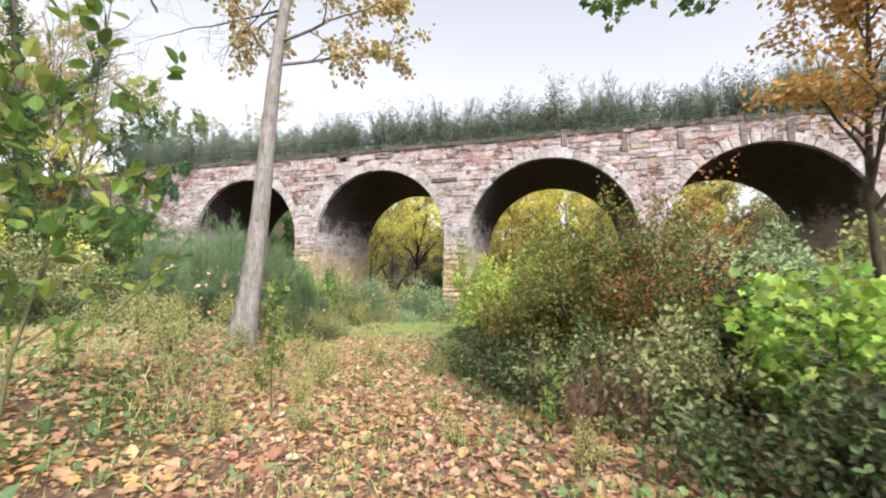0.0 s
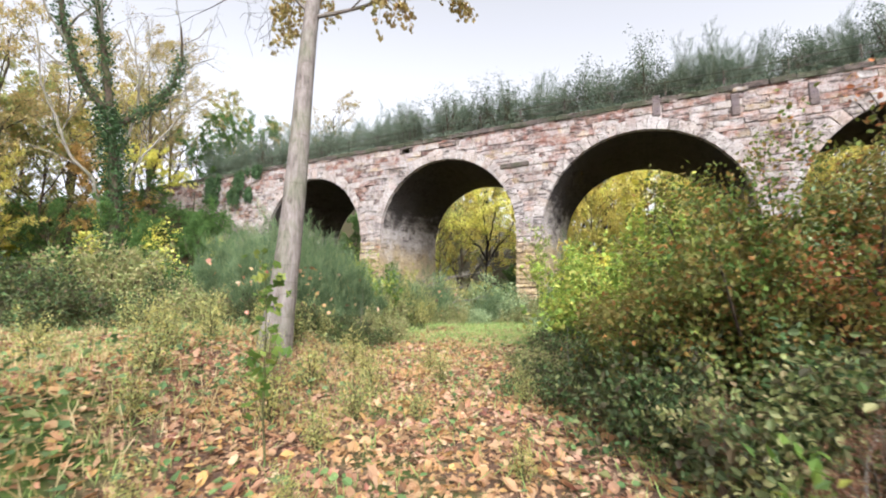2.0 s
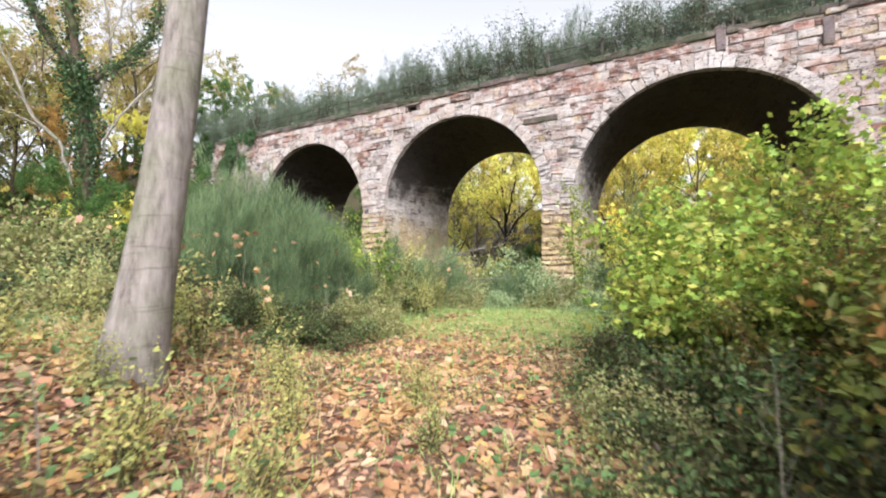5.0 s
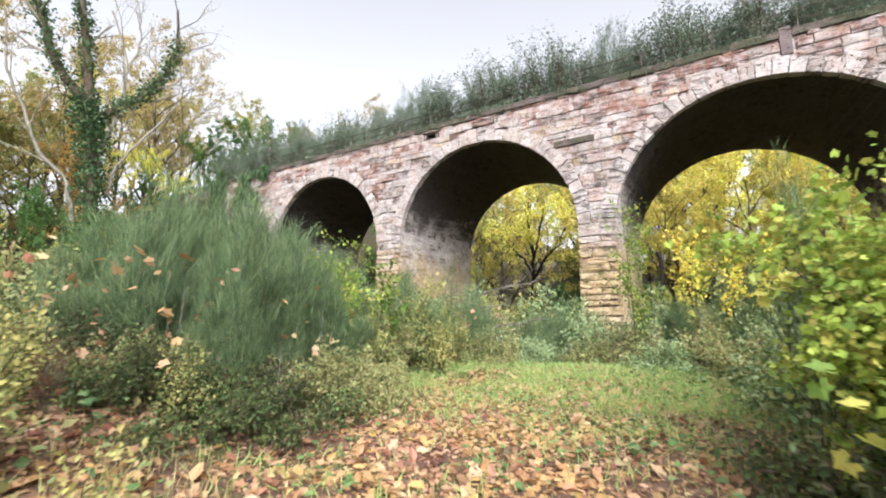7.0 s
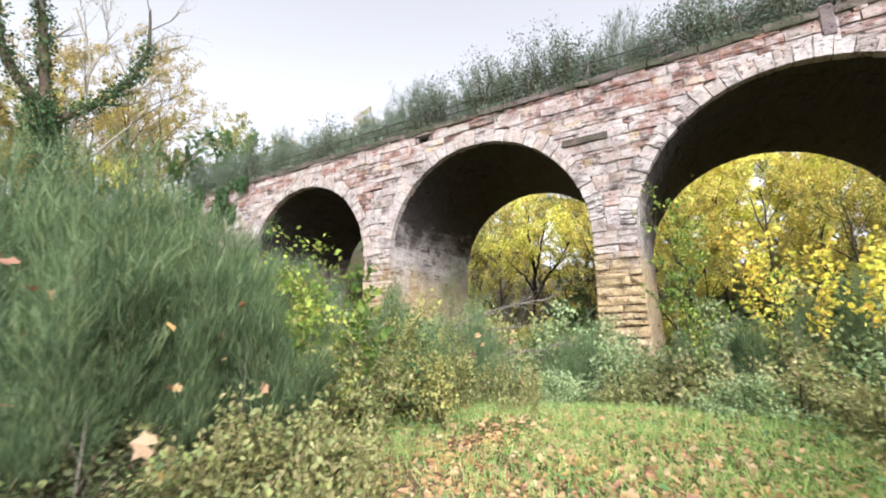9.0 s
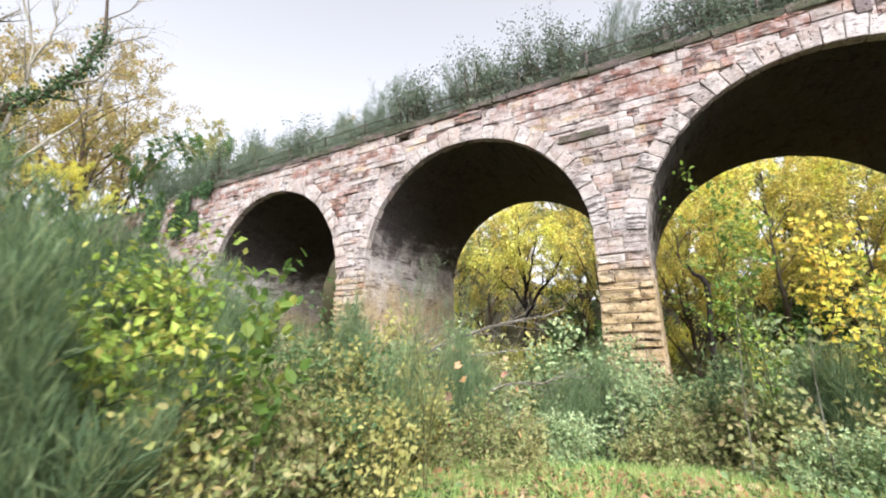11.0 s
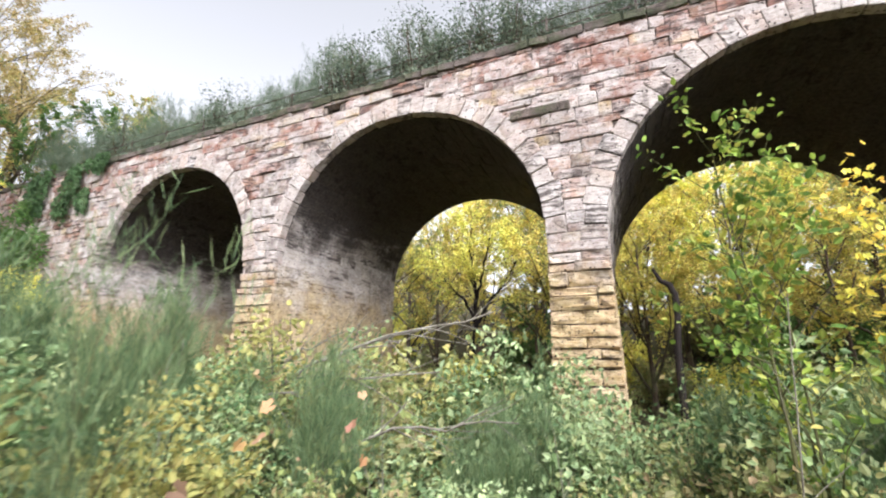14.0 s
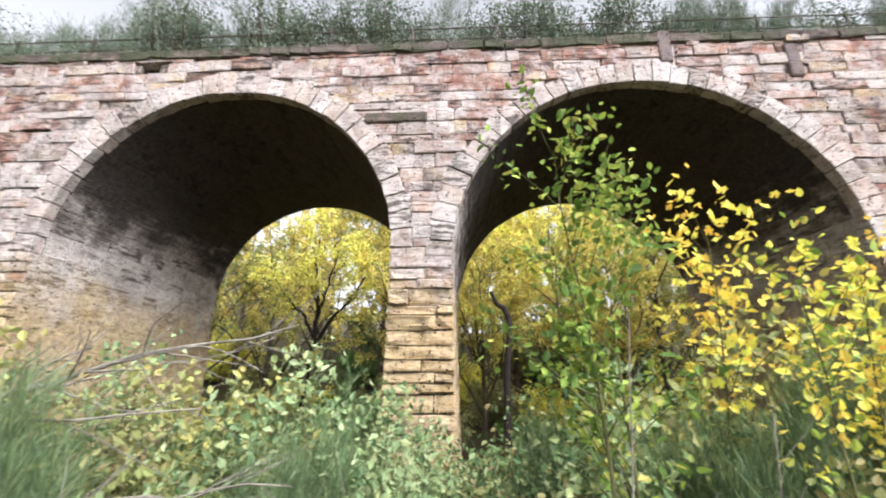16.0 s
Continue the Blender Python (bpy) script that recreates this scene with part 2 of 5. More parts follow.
def ground_material():
    m = Mat("leafy_woodland_soil", 0.95)
    patch, fine, cell = m.noise(0.55, 5), m.noise(18, 6, 0.7), m.noise(6.5, 4)
    soil = m.ramp(fine, [(0.3, srgb("3c3028")), (0.5, srgb("6a5444")), (0.7, srgb("967a64"))])
    mould = m.n.new("ShaderNodeTexVoronoi")
    mould.inputs["Scale"].default_value, mould.inputs["Randomness"].default_value = 17.0, 1.0
    m.l.new(m.pos.outputs["Position"], mould.inputs["Vector"])
    tint = m.n.new("ShaderNodeSeparateColor")
    m.l.new(mould.outputs["Color"], tint.inputs[0])
    dead = m.ramp(tint.outputs[0], [(0.0, srgb("4a382e")), (0.3, srgb("775a48")), (0.55, srgb("94745c")), (0.75, srgb("5c4638")), (1.0, srgb("a88a6c"))])
    soil = m.mix(m.math("MULTIPLY", m.step(mould.outputs["Distance"], 0.62, 0.35), 0.75), soil, dead)
    moss = m.ramp(cell, [(0.3, srgb("2f3d1c")), (0.6, srgb("53682c")), (0.8, srgb("7d8a45"))])
    x, y, z = m.xyz()
    meadow = m.math("MULTIPLY", m.step(y, 11.5, 15.0), m.step(y, 21.0, 17.0))
    c = m.mix(m.step(m.math("ADD", patch, m.math("MULTIPLY", meadow, 0.25)), 0.5, 0.66), soil, moss)
    # the ground turns darker between y 19 and 22 and stays so beyond
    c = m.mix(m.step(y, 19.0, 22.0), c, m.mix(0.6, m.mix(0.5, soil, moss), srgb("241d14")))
    return m.finish(c, m.math("ADD", fine, cell), 0.8, 0.04)


mat_ground = ground_material()


# ---- mesh helpers ----
def mesh_of(name, verts, tris, material, smooth=False):
    """A mesh of triangles or quads from arrays."""
    verts, tris = np.asarray(verts, dtype=np.float32), np.asarray(tris, dtype=np.int32)
    me = bpy.data.meshes.new(name)
    k = tris.shape[1]
    me.vertices.add(len(verts))
    me.vertices.foreach_set("co", verts.ravel())
    me.loops.add(tris.size)
    me.loops.foreach_set("vertex_index", tris.ravel())
    me.polygons.add(len(tris))
    me.polygons.foreach_set("loop_start", np.arange(0, tris.size, k, dtype=np.int32))
    me.polygons.foreach_set("use_smooth", np.full(len(tris), smooth, dtype=bool))
    me.materials.append(material)
    me.update(calc_edges=True)
    return me


def part(name, data, parent=None, label="", kind="", at=None):
    ob = new(name, data)
    ob.parent = parent
    if at is not None:
        ob.matrix_basis = at
    return tagged(ob, label, kind=kind)


def from_bm(name, bm, material, smooth=False):
    me = bpy.data.meshes.new(name)
    bmesh.ops.recalc_face_normals(bm, faces=bm.faces)
    bm.to_mesh(me)
    bm.free()
    for p in me.polygons:
        p.use_smooth = smooth
    me.materials.append(material)
    return me


def box_bm(x0, x1, y0, y1, z0, z1, bevel=0.0):
    bm = bmesh.new()
    bmesh.ops.create_cube(bm, size=1, matrix=Matrix.Translation(((x0 + x1) / 2, (y0 + y1) / 2, (z0 + z1) / 2)) @ Matrix.Diagonal((x1 - x0, y1 - y0, z1 - z0, 1)))
    if bevel:
        bmesh.ops.bevel(bm, geom=bm.edges[:], offset=bevel, segments=1, affect="EDGES")
    return bm


# ---- ground ----
def bump01(v, lo, hi):
    t = min(1.0, max(0.0, (v - lo) / (hi - lo)))
    return t * t * (3 - 2 * t)


def path_x(y):
    """The trodden line across the clearing."""
    return -0.33 * y - 0.012 * y * abs(y) if y < 11 else -5.08 - 0.1 * (y - 11)


def ground_z(x, y):
    n = noise.noise((x * 0.35, y * 0.35, 3.1)) * 0.12 + noise.noise((x * 1.3, y * 1.3, 7.7)) * 0.05
    z = -0.12 * bump01(y, 2, 9)
    off = path_x(y) - x
    z += 0.56 * bump01(off, 1.4, 4.2) * bump01(y, 16, 8)
    z -= 1.9 * bump01(y, 16.0, 23.5)
    z += 9.0 * bump01(y, 34, 75) + 0.5 * bump01(y, 33, 36)
    z += 8.5 * bump01(-x, 26.5, 33.0) * bump01(y, 16, 22)
    z += 3.0 * bump01(-x, 18.0, 60.0)
    z += 7.0 * bump01(x, 19.0, 32.0) * bump01(y, 10, 24)
    z += 6.0 * bump01(-y, 12.0, 60.0)
    near = bump01(math.hypot(x, y - 8), 260, 120)
    return z * near + n * near


def build_ground():
    n = 190
    u = np.linspace(-1, 1, n)
    xs = -4 + 13 * u + 1200 * np.sign(u) * np.abs(u) ** 9
    ys = 11 + 13 * u + 1200 * np.sign(u) * np.abs(u) ** 9
    verts = [(x, y, ground_z(x, y)) for y in ys for x in xs]
    i = np.arange(n * n).reshape(n, n)
    quads = np.stack([i[:-1, :-1], i[:-1, 1:], i[1:, 1:], i[1:, :-1]], -1).reshape(-1, 4)
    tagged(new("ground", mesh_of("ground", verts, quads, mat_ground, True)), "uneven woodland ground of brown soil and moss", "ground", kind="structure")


build_ground()

# ---- viaduct ----
FACE, BACK, TOP = 24.0, 31.9, 10.5
ARCHES = [(-21.3, 4.22), (-11.13, 4.42), (-0.56, 4.72), (10.1, 4.62), (20.9, 4.62)]
SPRING = [8.85 - r for _, r in ARCHES]
WEST, EAST = -46.0, 34.0
viaduct = tagged(new("viaduct"), "weathered pink and buff sandstone railway viaduct with round arches", "viaduct")


def viaduct_core():
    bm = bmesh.new()
    inset = 0.14
    line = [(WEST, 9.9), (WEST, -4.0)]
    for (cx, r), zs in zip(ARCHES, SPRING):
        r += inset
        line.append((cx - r, -4.0))
        line += [(cx - r * math.cos(a), zs + r * math.sin(a)) for a in np.linspace(0, math.pi, 33)]
        line.append((cx + r, -4.0))
    line += [(EAST, -4.0), (EAST, 9.9), (-13.42, 9.9), (-13.42, 9.57), (-13.98, 9.57), (-13.98, 9.9)]
    face = bm.faces.new([bm.verts.new((x, FACE + 0.045, z)) for x, z in line])
    ext = bmesh.ops.extrude_face_region(bm, geom=[face])
    bmesh.ops.translate(bm, vec=(0, BACK - FACE - 0.045, 0), verts=[v for v in ext["geom"] if isinstance(v, bmesh.types.BMVert)])
    bmesh.ops.triangulate(bm, faces=[f for f in bm.faces if len(f.verts) > 4], ngon_method="EAR_CLIP")
    part("core", from_bm("core", bm, mat_mortar), viaduct, "recessed mortar body")


viaduct_core()


def stone_variant(rng):
    """A rock-faced block in a unit square, its face towards -y."""
    j = lambda s: rng.uniform(-s, s)
    back = [(-0.5, 0.5, -0.5), (0.5, 0.5, -0.5), (0.5, 0.5, 0.5), (-0.5, 0.5, 0.5)]
    rim = [(x * 0.99 + j(0.012), -0.385 + j(0.035), z * 0.975 + j(0.035)) for x, _, z in back]
    mid = [(x * 0.99, -0.4 + j(0.045), z * 0.975 + j(0.04)) for x, z in ((0, -0.5), (0.5, 0), (0, 0.5), (-0.5, 0))]
    inner = [(x * 0.8 + j(0.08), -0.42 + j(0.06), z * 0.7 + j(0.14)) for x, _, z in back]
    centre = [(j(0.25), -0.425 + j(0.07), j(0.2))]
    v = back + rim + mid + inner + centre
    t = []
    for a in range(4):
        b = (a + 1) % 4
        t += [(a, b, 8 + a), (a, 8 + a, 4 + a), (b, 4 + b, 8 + a)]
        t += [(4 + a, 8 + a, 12 + a), (8 + a, 4 + b, 12 + b), (8 + a, 12 + b, 12 + a), (12 + a, 12 + b, 16)]
    return np.array(v), np.array(t)


rng = np.random.default_rng(5)
VARIANTS = [stone_variant(rng) for _ in range(12)]
variant_mesh = [mesh_of("stone", v, t, mat_stone) for v, t in VARIANTS]


def face_spans(z):
    """The stretches of wall between the arch rings at height z."""
    cuts = []
    for (cx, r), zs in zip(ARCHES, SPRING):
        if z > zs:
            ro = r + 0.52
            if z - zs < ro:
                hw = math.sqrt(ro * ro - (z - zs) ** 2)
                cuts.append((cx - hw, cx + hw))
        else:
            batter = 0.022 * max(0.0, 3.6 - z)
            cuts.append((cx - r + batter, cx + r - batter))
    spans, x = [], WEST
    for a, b in cuts:
        spans.append((x, a))
        x = b
    spans.append((x, EAST))
    return [s for s in spans if s[1] - s[0] > 0.08]


def lay_stones():
    rng = np.random.default_rng(11)
    rest_v, rest_t, count, near = [], [], 0, 0
    z = -3.0
    while z < 9.95:
        h = min(rng.choice([0.22, 0.26, 0.29, 0.33, 0.38]), max(0.2, 9.98 - z))
        for a, b in face_spans(z + h / 2):
            x = a
            while x < b - 0.02:
                w = rng.choice([0.34, 0.48, 0.6, 0.75, 0.95, 1.2]) * rng.uniform(0.9, 1.1) if z > 3.8 else rng.choice([0.45, 0.62, 0.8, 1.1])
                if b - x - w < 0.3:
                    w = b - x
                proud = 0.16 + ((0.03 if z > 3.8 else 0.07) * rng.random()) + (0.02 * max(0.0, 3.6 - z) if b - a < 2.5 else 0)
                k = int(rng.integers(12))
                if abs(x + w / 2 + 13.7) < 0.3 and abs(z + h / 2 - 9.7) < 0.13:
                    x += w
                    continue
                gap = 0.004 + 0.022 * rng.random() ** 2
                deep = 0.34 if z > 3.8 else 0.8
                size = (w - gap, deep, h - gap * (1.0 if z > 3.8 else 2.2))
                mid = (x + w / 2, FACE + 0.3 - proud + (deep - 0.34) * 0.4 + (0.02 if rng.random() < 0.85 else 0.035) * rng.standard_normal(), z + h / 2)
                flip = rng.random() < 0.5
                if -10.6 < mid[0] < -1.6 and 0.0 < mid[2] and near < 300:
                    near += 1
                    part("stone", variant_mesh[k], viaduct, at=Matrix.Translation(mid) @ pose(0, 0, 0, 0, 180 if flip else 0, 0) @ Matrix.Diagonal((*size, 1)))
                else:
                    v, t = VARIANTS[k]
                    rest_v.append(v * size * ((-1, 1, -1) if flip else (1, 1, 1)) + mid)
                    rest_t.append(t + count)
                    count += len(v)
                x += w
        z += h
    part("stone_facing", mesh_of("stone_facing", np.concatenate(rest_v), np.concatenate(rest_t), mat_stone_rest), viaduct, "coursed rock-faced sandstone blocks", "stuff")


def wedge_mesh(rng, r, step, depth, length):
    """One arch stone: a wedge of the ring, centred at the top of the arch."""
    a0, a1 = -step / 2 + 0.008 / r, step / 2 - 0.008 / r
    bm = bmesh.new()
    vs = []
    for y in (0.0, length):
        for rad, a in ((r, a0), (r, a1), (r + depth, a1), (r + depth, a0)):
            vs.append(bm.verts.new((rad * math.sin(a) + rng.normal(0, 0.006), y + rng.normal(0, 0.012), rad * math.cos(a) + rng.normal(0, 0.01))))
    for q in ((0, 1, 2, 3), (7, 6, 5, 4), (0, 4, 5, 1), (1, 5, 6, 2), (2, 6, 7, 3), (3, 7, 4, 0)):
        bm.faces.new([vs[i] for i in q])
    bmesh.ops.bevel(bm, geom=bm.edges[:], offset=0.018, segments=1, affect="EDGES")
    return from_bm("arch_stone", bm, mat_arch)


def lay_arches():
    rng = np.random.default_rng(3)
    for (cx, r), zs in zip(ARCHES, SPRING):
        n = int(round(math.pi * r / 0.44))
        step = math.pi / n
        kinds = [wedge_mesh(rng, r, step, d, 0.32) for d in (0.52, 0.6, 0.68, 0.56, 0.63, 0.5)]
        for i in range(n):
            a = -90 + (i + 0.5) * 180 / n
            part("arch_stone", kinds[int(rng.integers(6))], viaduct, at=pose(cx, FACE - 0.02 - 0.045 * rng.random(), zs, 0, a, 0))


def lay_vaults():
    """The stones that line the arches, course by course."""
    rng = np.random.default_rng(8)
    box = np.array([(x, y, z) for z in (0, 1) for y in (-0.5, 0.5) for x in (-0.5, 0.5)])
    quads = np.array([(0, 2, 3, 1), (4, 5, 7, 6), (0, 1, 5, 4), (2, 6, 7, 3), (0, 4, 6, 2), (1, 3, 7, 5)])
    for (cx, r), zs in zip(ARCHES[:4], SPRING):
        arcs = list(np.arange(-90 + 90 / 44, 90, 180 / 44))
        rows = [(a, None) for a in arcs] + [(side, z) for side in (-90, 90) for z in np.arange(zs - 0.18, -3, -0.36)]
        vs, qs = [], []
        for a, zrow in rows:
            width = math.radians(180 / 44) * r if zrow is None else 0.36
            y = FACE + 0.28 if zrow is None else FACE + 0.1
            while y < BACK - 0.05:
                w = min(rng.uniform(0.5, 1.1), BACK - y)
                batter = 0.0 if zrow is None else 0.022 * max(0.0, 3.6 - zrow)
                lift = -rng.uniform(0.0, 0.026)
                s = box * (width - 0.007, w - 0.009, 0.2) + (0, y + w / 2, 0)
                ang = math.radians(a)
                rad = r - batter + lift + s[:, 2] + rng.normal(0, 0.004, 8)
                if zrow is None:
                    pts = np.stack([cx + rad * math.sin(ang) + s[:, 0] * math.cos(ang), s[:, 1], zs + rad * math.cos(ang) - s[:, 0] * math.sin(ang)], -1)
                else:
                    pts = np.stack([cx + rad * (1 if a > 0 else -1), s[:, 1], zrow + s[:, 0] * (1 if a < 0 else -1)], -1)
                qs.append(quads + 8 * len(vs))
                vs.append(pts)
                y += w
        part("vault", mesh_of("vault", np.concatenate(vs), np.concatenate(qs), mat_vault), viaduct, "stone lining of an arch, pale low down, painted with shade and soot above", "stuff")


def lay_coping():
    rng = np.random.default_rng(4)
    kinds = []
    for w in (0.55, 0.75, 0.95):
        bm = box_bm(-w / 2, w / 2, -0.07, 0.42, 0, 0.27, 0.03)
        for v in bm.verts:
            v.co += Vector(rng.normal(0, 0.024, 3))
        kinds.append((w, from_bm("coping_stone", bm, mat_cope)))
    for y in (FACE,):
        x = WEST
        while x < EAST - 1.3:
            w, me = kinds[int(rng.integers(3))]
            part("coping_stone", me, viaduct, at=pose(x + w / 2, y, 9.995 + rng.uniform(0, 0.03), 0, rng.normal(0, 0.8), rng.normal(0, 0.9)))
            x += w + 0.012
    deck = box_bm(WEST, EAST, FACE + 0.45, BACK - 0.45, 9.91, 10.05)
    part("deck", from_bm("deck", deck, mat_ground), viaduct, "earth deck overgrown with shrubs")
    drum = box_bm(-0.17, 0.17, -0.05, 0.14, -0.5, 0.5, 0.03)
    slot = from_bm("stone_strip", drum, mat_strip)
    for x, z in ((0.34, 9.9), (3.5, 9.35), (6.25, 9.3), (9.12, 9.3), (11.15, 9.25)):
        part("stone_strip", slot, viaduct, "dark stained stone strip", at=pose(x, FACE - 0.02, z))
    slab = from_bm("ledge", box_bm(-0.8, 0.8, -0.06, 0.2, -0.14, 0.14, 0.03), mat_cope)
    part("ledge", slab, viaduct, "long dark spalled block", at=pose(-6.7, FACE - 0.04, 7.92))


def deck_fence():
    fence = tagged(new("fence"), "thin post and wire fence behind the parapet", "fence")
    post = from_bm("post", box_bm(-0.03, 0.03, -0.03, 0.03, 0, 1.15, 0.006), mat_cope)
    for i in range(22):
        part("post", post, fence, at=pose(-28 + 2.4 * i, FACE + 0.39, 10.1))
    for z in (10.75, 11.12):
        part("wire", from_bm("wire", box_bm(-28, 22.4, FACE + 0.35, FACE + 0.375, z, z + 0.03), mat_cope), fence, "rusty wire")


deck_fence()
lay_stones()
lay_arches()
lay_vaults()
lay_coping()


# ---- plants ----
OVAL_V = np.array([(0, 0, 0), (-0.3, 0.45, 0.09), (0, 1, -0.06), (0.3, 0.45, 0.09)])
OVAL_T = np.array([(0, 2, 1), (0, 3, 2)])
STRAND_V = np.array([(0, 0, 0), (0.5, 0.45, 0.03), (0, 1, 0.0), (-0.5, 0.4, 0.03)])
STRAND_T = np.array([(0, 1, 2), (0, 2, 3)])


def lobed_leaf():
    tips = [(-0.14, 0.0), (-0.42, 0.14), (-0.38, 0.38), (-0.52, 0.62), (-0.26, 0.72), (0, 1.0), (0.24, 0.7), (0.54, 0.64), (0.36, 0.36), (0.44, 0.12), (0.16, 0.0)]
    v = [(0, 0.38, -0.05)] + [(x, y, 0.22 * abs(x) - 0.1 * y * y) for x, y in tips]
    return np.array(v), np.array([(0, i + 1, i) for i in range(1, 11)])


LOBED_V, LOBED_T = lobed_leaf()
OVATE_V = np.array([(0, 0.42, -0.05), (0, 0, 0), (-0.2, 0.14, 0.05), (-0.33, 0.42, 0.08), (-0.22, 0.76, 0.03), (0, 1, -0.08), (0.22, 0.76, 0.03), (0.33, 0.42, 0.08), (0.2, 0.14, 0.05)])
OVATE_T = np.array([(0, i % 8 + 1, (i - 1) % 8 + 1) for i in range(1, 9)])
SHAPES = {"ovate": (OVATE_V, OVATE_T), "oval": (OVAL_V, OVAL_T), "lobed": (LOBED_V, LOBED_T), "strand": (STRAND_V, STRAND_T)}


def leaves_mesh(name, rng, places, ways, sizes, shape, material, flat=0.6, width=1.0):
    """Many leaves in one mesh. ways: where each leaf points; flat: how far its face turns to the sky."""
    v, t = SHAPES[shape]
    n = len(places)
    f = ways + rng.normal(0, 0.001, (n, 3))
    f /= np.linalg.norm(f, axis=1, keepdims=True)
    up = np.array([0, 0, 1.0]) * flat + rng.normal(0, 0.5, (n, 3))
    s = np.cross(f, up)
    s /= np.linalg.norm(s, axis=1, keepdims=True) + 1e-9
    u = np.cross(s, f)
    sizes = np.broadcast_to(np.asarray(sizes, dtype=float), (n,))[:, None, None]
    out = places[:, None] + sizes * (v[None, :, :1] * width * s[:, None] + v[None, :, 1:2] * f[:, None] + v[None, :, 2:] * u[:, None])
    tris = (t[None] + (np.arange(n) * len(v))[:, None, None]).reshape(-1, 3)
    return mesh_of(name, out.reshape(-1, 3), tris, material)


def tubes_mesh(name, lines, material, sides=6):
    """Tapered tubes along polylines of (points, radii)."""
    vs, ts, c = [], [], 0
    ring = np.linspace(0, 2 * math.pi, sides, endpoint=False)
    for pts, rad in lines:
        pts, rad = np.asarray(pts, float), np.asarray(rad, float)
        d = np.gradient(pts, axis=0)
        d /= np.linalg.norm(d, axis=1, keepdims=True) + 1e-9
        ref = np.array([0.31, 0.95, 0.05]) if abs(d[0, 2]) > 0.5 else np.array([0.05, 0.1, 1.0])
        a = np.cross(d, ref)
        a /= np.linalg.norm(a, axis=1, keepdims=True) + 1e-9
        b = np.cross(d, a)
        k = len(pts)
        vs.append((pts[:, None] + rad[:, None, None] * (np.cos(ring)[None, :, None] * a[:, None] + np.sin(ring)[None, :, None] * b[:, None])).reshape(-1, 3))
        i = np.arange(k * sides).reshape(k, sides)
        j = np.roll(i, -1, axis=1)
        ts.append(np.stack([i[:-1], j[:-1], j[1:], i[1:]], -1).reshape(-1, 4) + c)
        c += k * sides
    return mesh_of(name, np.concatenate(vs), np.concatenate(ts), material, True)


def limb(rng, base, way, length, radius, wiggle, lift, k=6, tip=0.3):
    """A wandering tapered line."""
    pts, d = [np.array(base, float)], np.array(way, float)
    d /= np.linalg.norm(d)
    for _ in range(k - 1):
        d = d + rng.normal(0, wiggle, 3) + np.array([0, 0, lift])
        d /= np.linalg.norm(d)
        pts.append(pts[-1] + d * length / (k - 1))
    return np.array(pts), radius * np.linspace(1, tip, k)


def fork(rng, line, count, spread, ratio, lift, wiggle, start=0.35):
    """Side shoots of a line."""
    pts, rad = line
    length = np.linalg.norm(np.diff(pts, axis=0), axis=1).sum()
    out = []
    for f in np.linspace(start, 0.98, count):
        s = f * (len(pts) - 1)
        i = min(int(s), len(pts) - 2)
        p, d = pts[i] + (pts[i + 1] - pts[i]) * (s - i), pts[i + 1] - pts[i]
        d = d / np.linalg.norm(d)
        side = rng.normal(0, 1, 3)
        side -= d * side.dot(d)
        side /= np.linalg.norm(side)
        out.append(limb(rng, p, d + side * spread * rng.uniform(0.6, 1.3), length * ratio * rng.uniform(0.6, 1.2) * (1.15 - 0.4 * f), max(0.002, rad[i] * 0.55), wiggle, lift, 5))
    return out


def leaf_sites(rng, twigs, each, jitter, droop):
    places, ways = [], []
    for pts, _ in twigs:
        s = rng.uniform(0.15, 1.0, each) * (len(pts) - 1)
        i = np.minimum(s.astype(int), len(pts) - 2)
        p = pts[i] + (pts[i + 1] - pts[i]) * (s - i)[:, None]
        places.append(p + rng.normal(0, jitter, (each, 3)))
        w = rng.normal(0, 0.7, (each, 3)) + (pts[-1] - pts[0]) / (np.linalg.norm(pts[-1] - pts[0]) + 1e-9) * 0.7
        w[:, 2] -= droop
        ways.append(w)
    return np.concatenate(places), np.concatenate(ways)


def shrub_meshes(seed, rx, ry, h, stems, twigs, each, size, shape, material, wood, lift=0.02, jitter=0.09, droop=0.15, low=0.25, joined=False):
    """A many-stemmed shrub round the origin."""
    rng = np.random.default_rng(seed)
    main, side = [], []
    for i in range(stems):
        a, q = rng.uniform(0, 2 * math.pi), math.sqrt(rng.uniform(0, 1))
        foot = np.array([math.cos(a) * rx * 0.25 * q, math.sin(a) * ry * 0.25 * q, -0.08])
        goal = np.array([math.cos(a) * rx * q * 1.0, math.sin(a) * ry * q * 1.0, h * rng.uniform(0.62, 1.0) * (1 - 0.5 * q * q)])
        main.append(limb(rng, foot, goal - foot, np.linalg.norm(goal - foot), 0.014 + 0.006 * h, 0.12, lift, 7, 0.25))
    for m in main:
        side += fork(rng, m, twigs, 0.9, 0.38, lift, 0.16, low)
    small = []
    for s in side:
        small += fork(rng, s, 3, 0.9, 0.5, 0.0, 0.2, 0.3)
    places, ways = leaf_sites(rng, small + side, each, jitter, droop)
    keep = places[:, 2] > 0.03
    places, ways = places[keep], ways[keep]
    return ([tubes_mesh("stem", main, wood, 4)] if joined else [tubes_mesh("stem", [m], wood, 5) for m in main], tubes_mesh("twigwork", [(p[::2], r[::2]) for p, r in side + small], wood, 3),
            leaves_mesh("foliage", rng, places, ways, size * rng.uniform(0.6, 1.25, len(places)), shape, material))


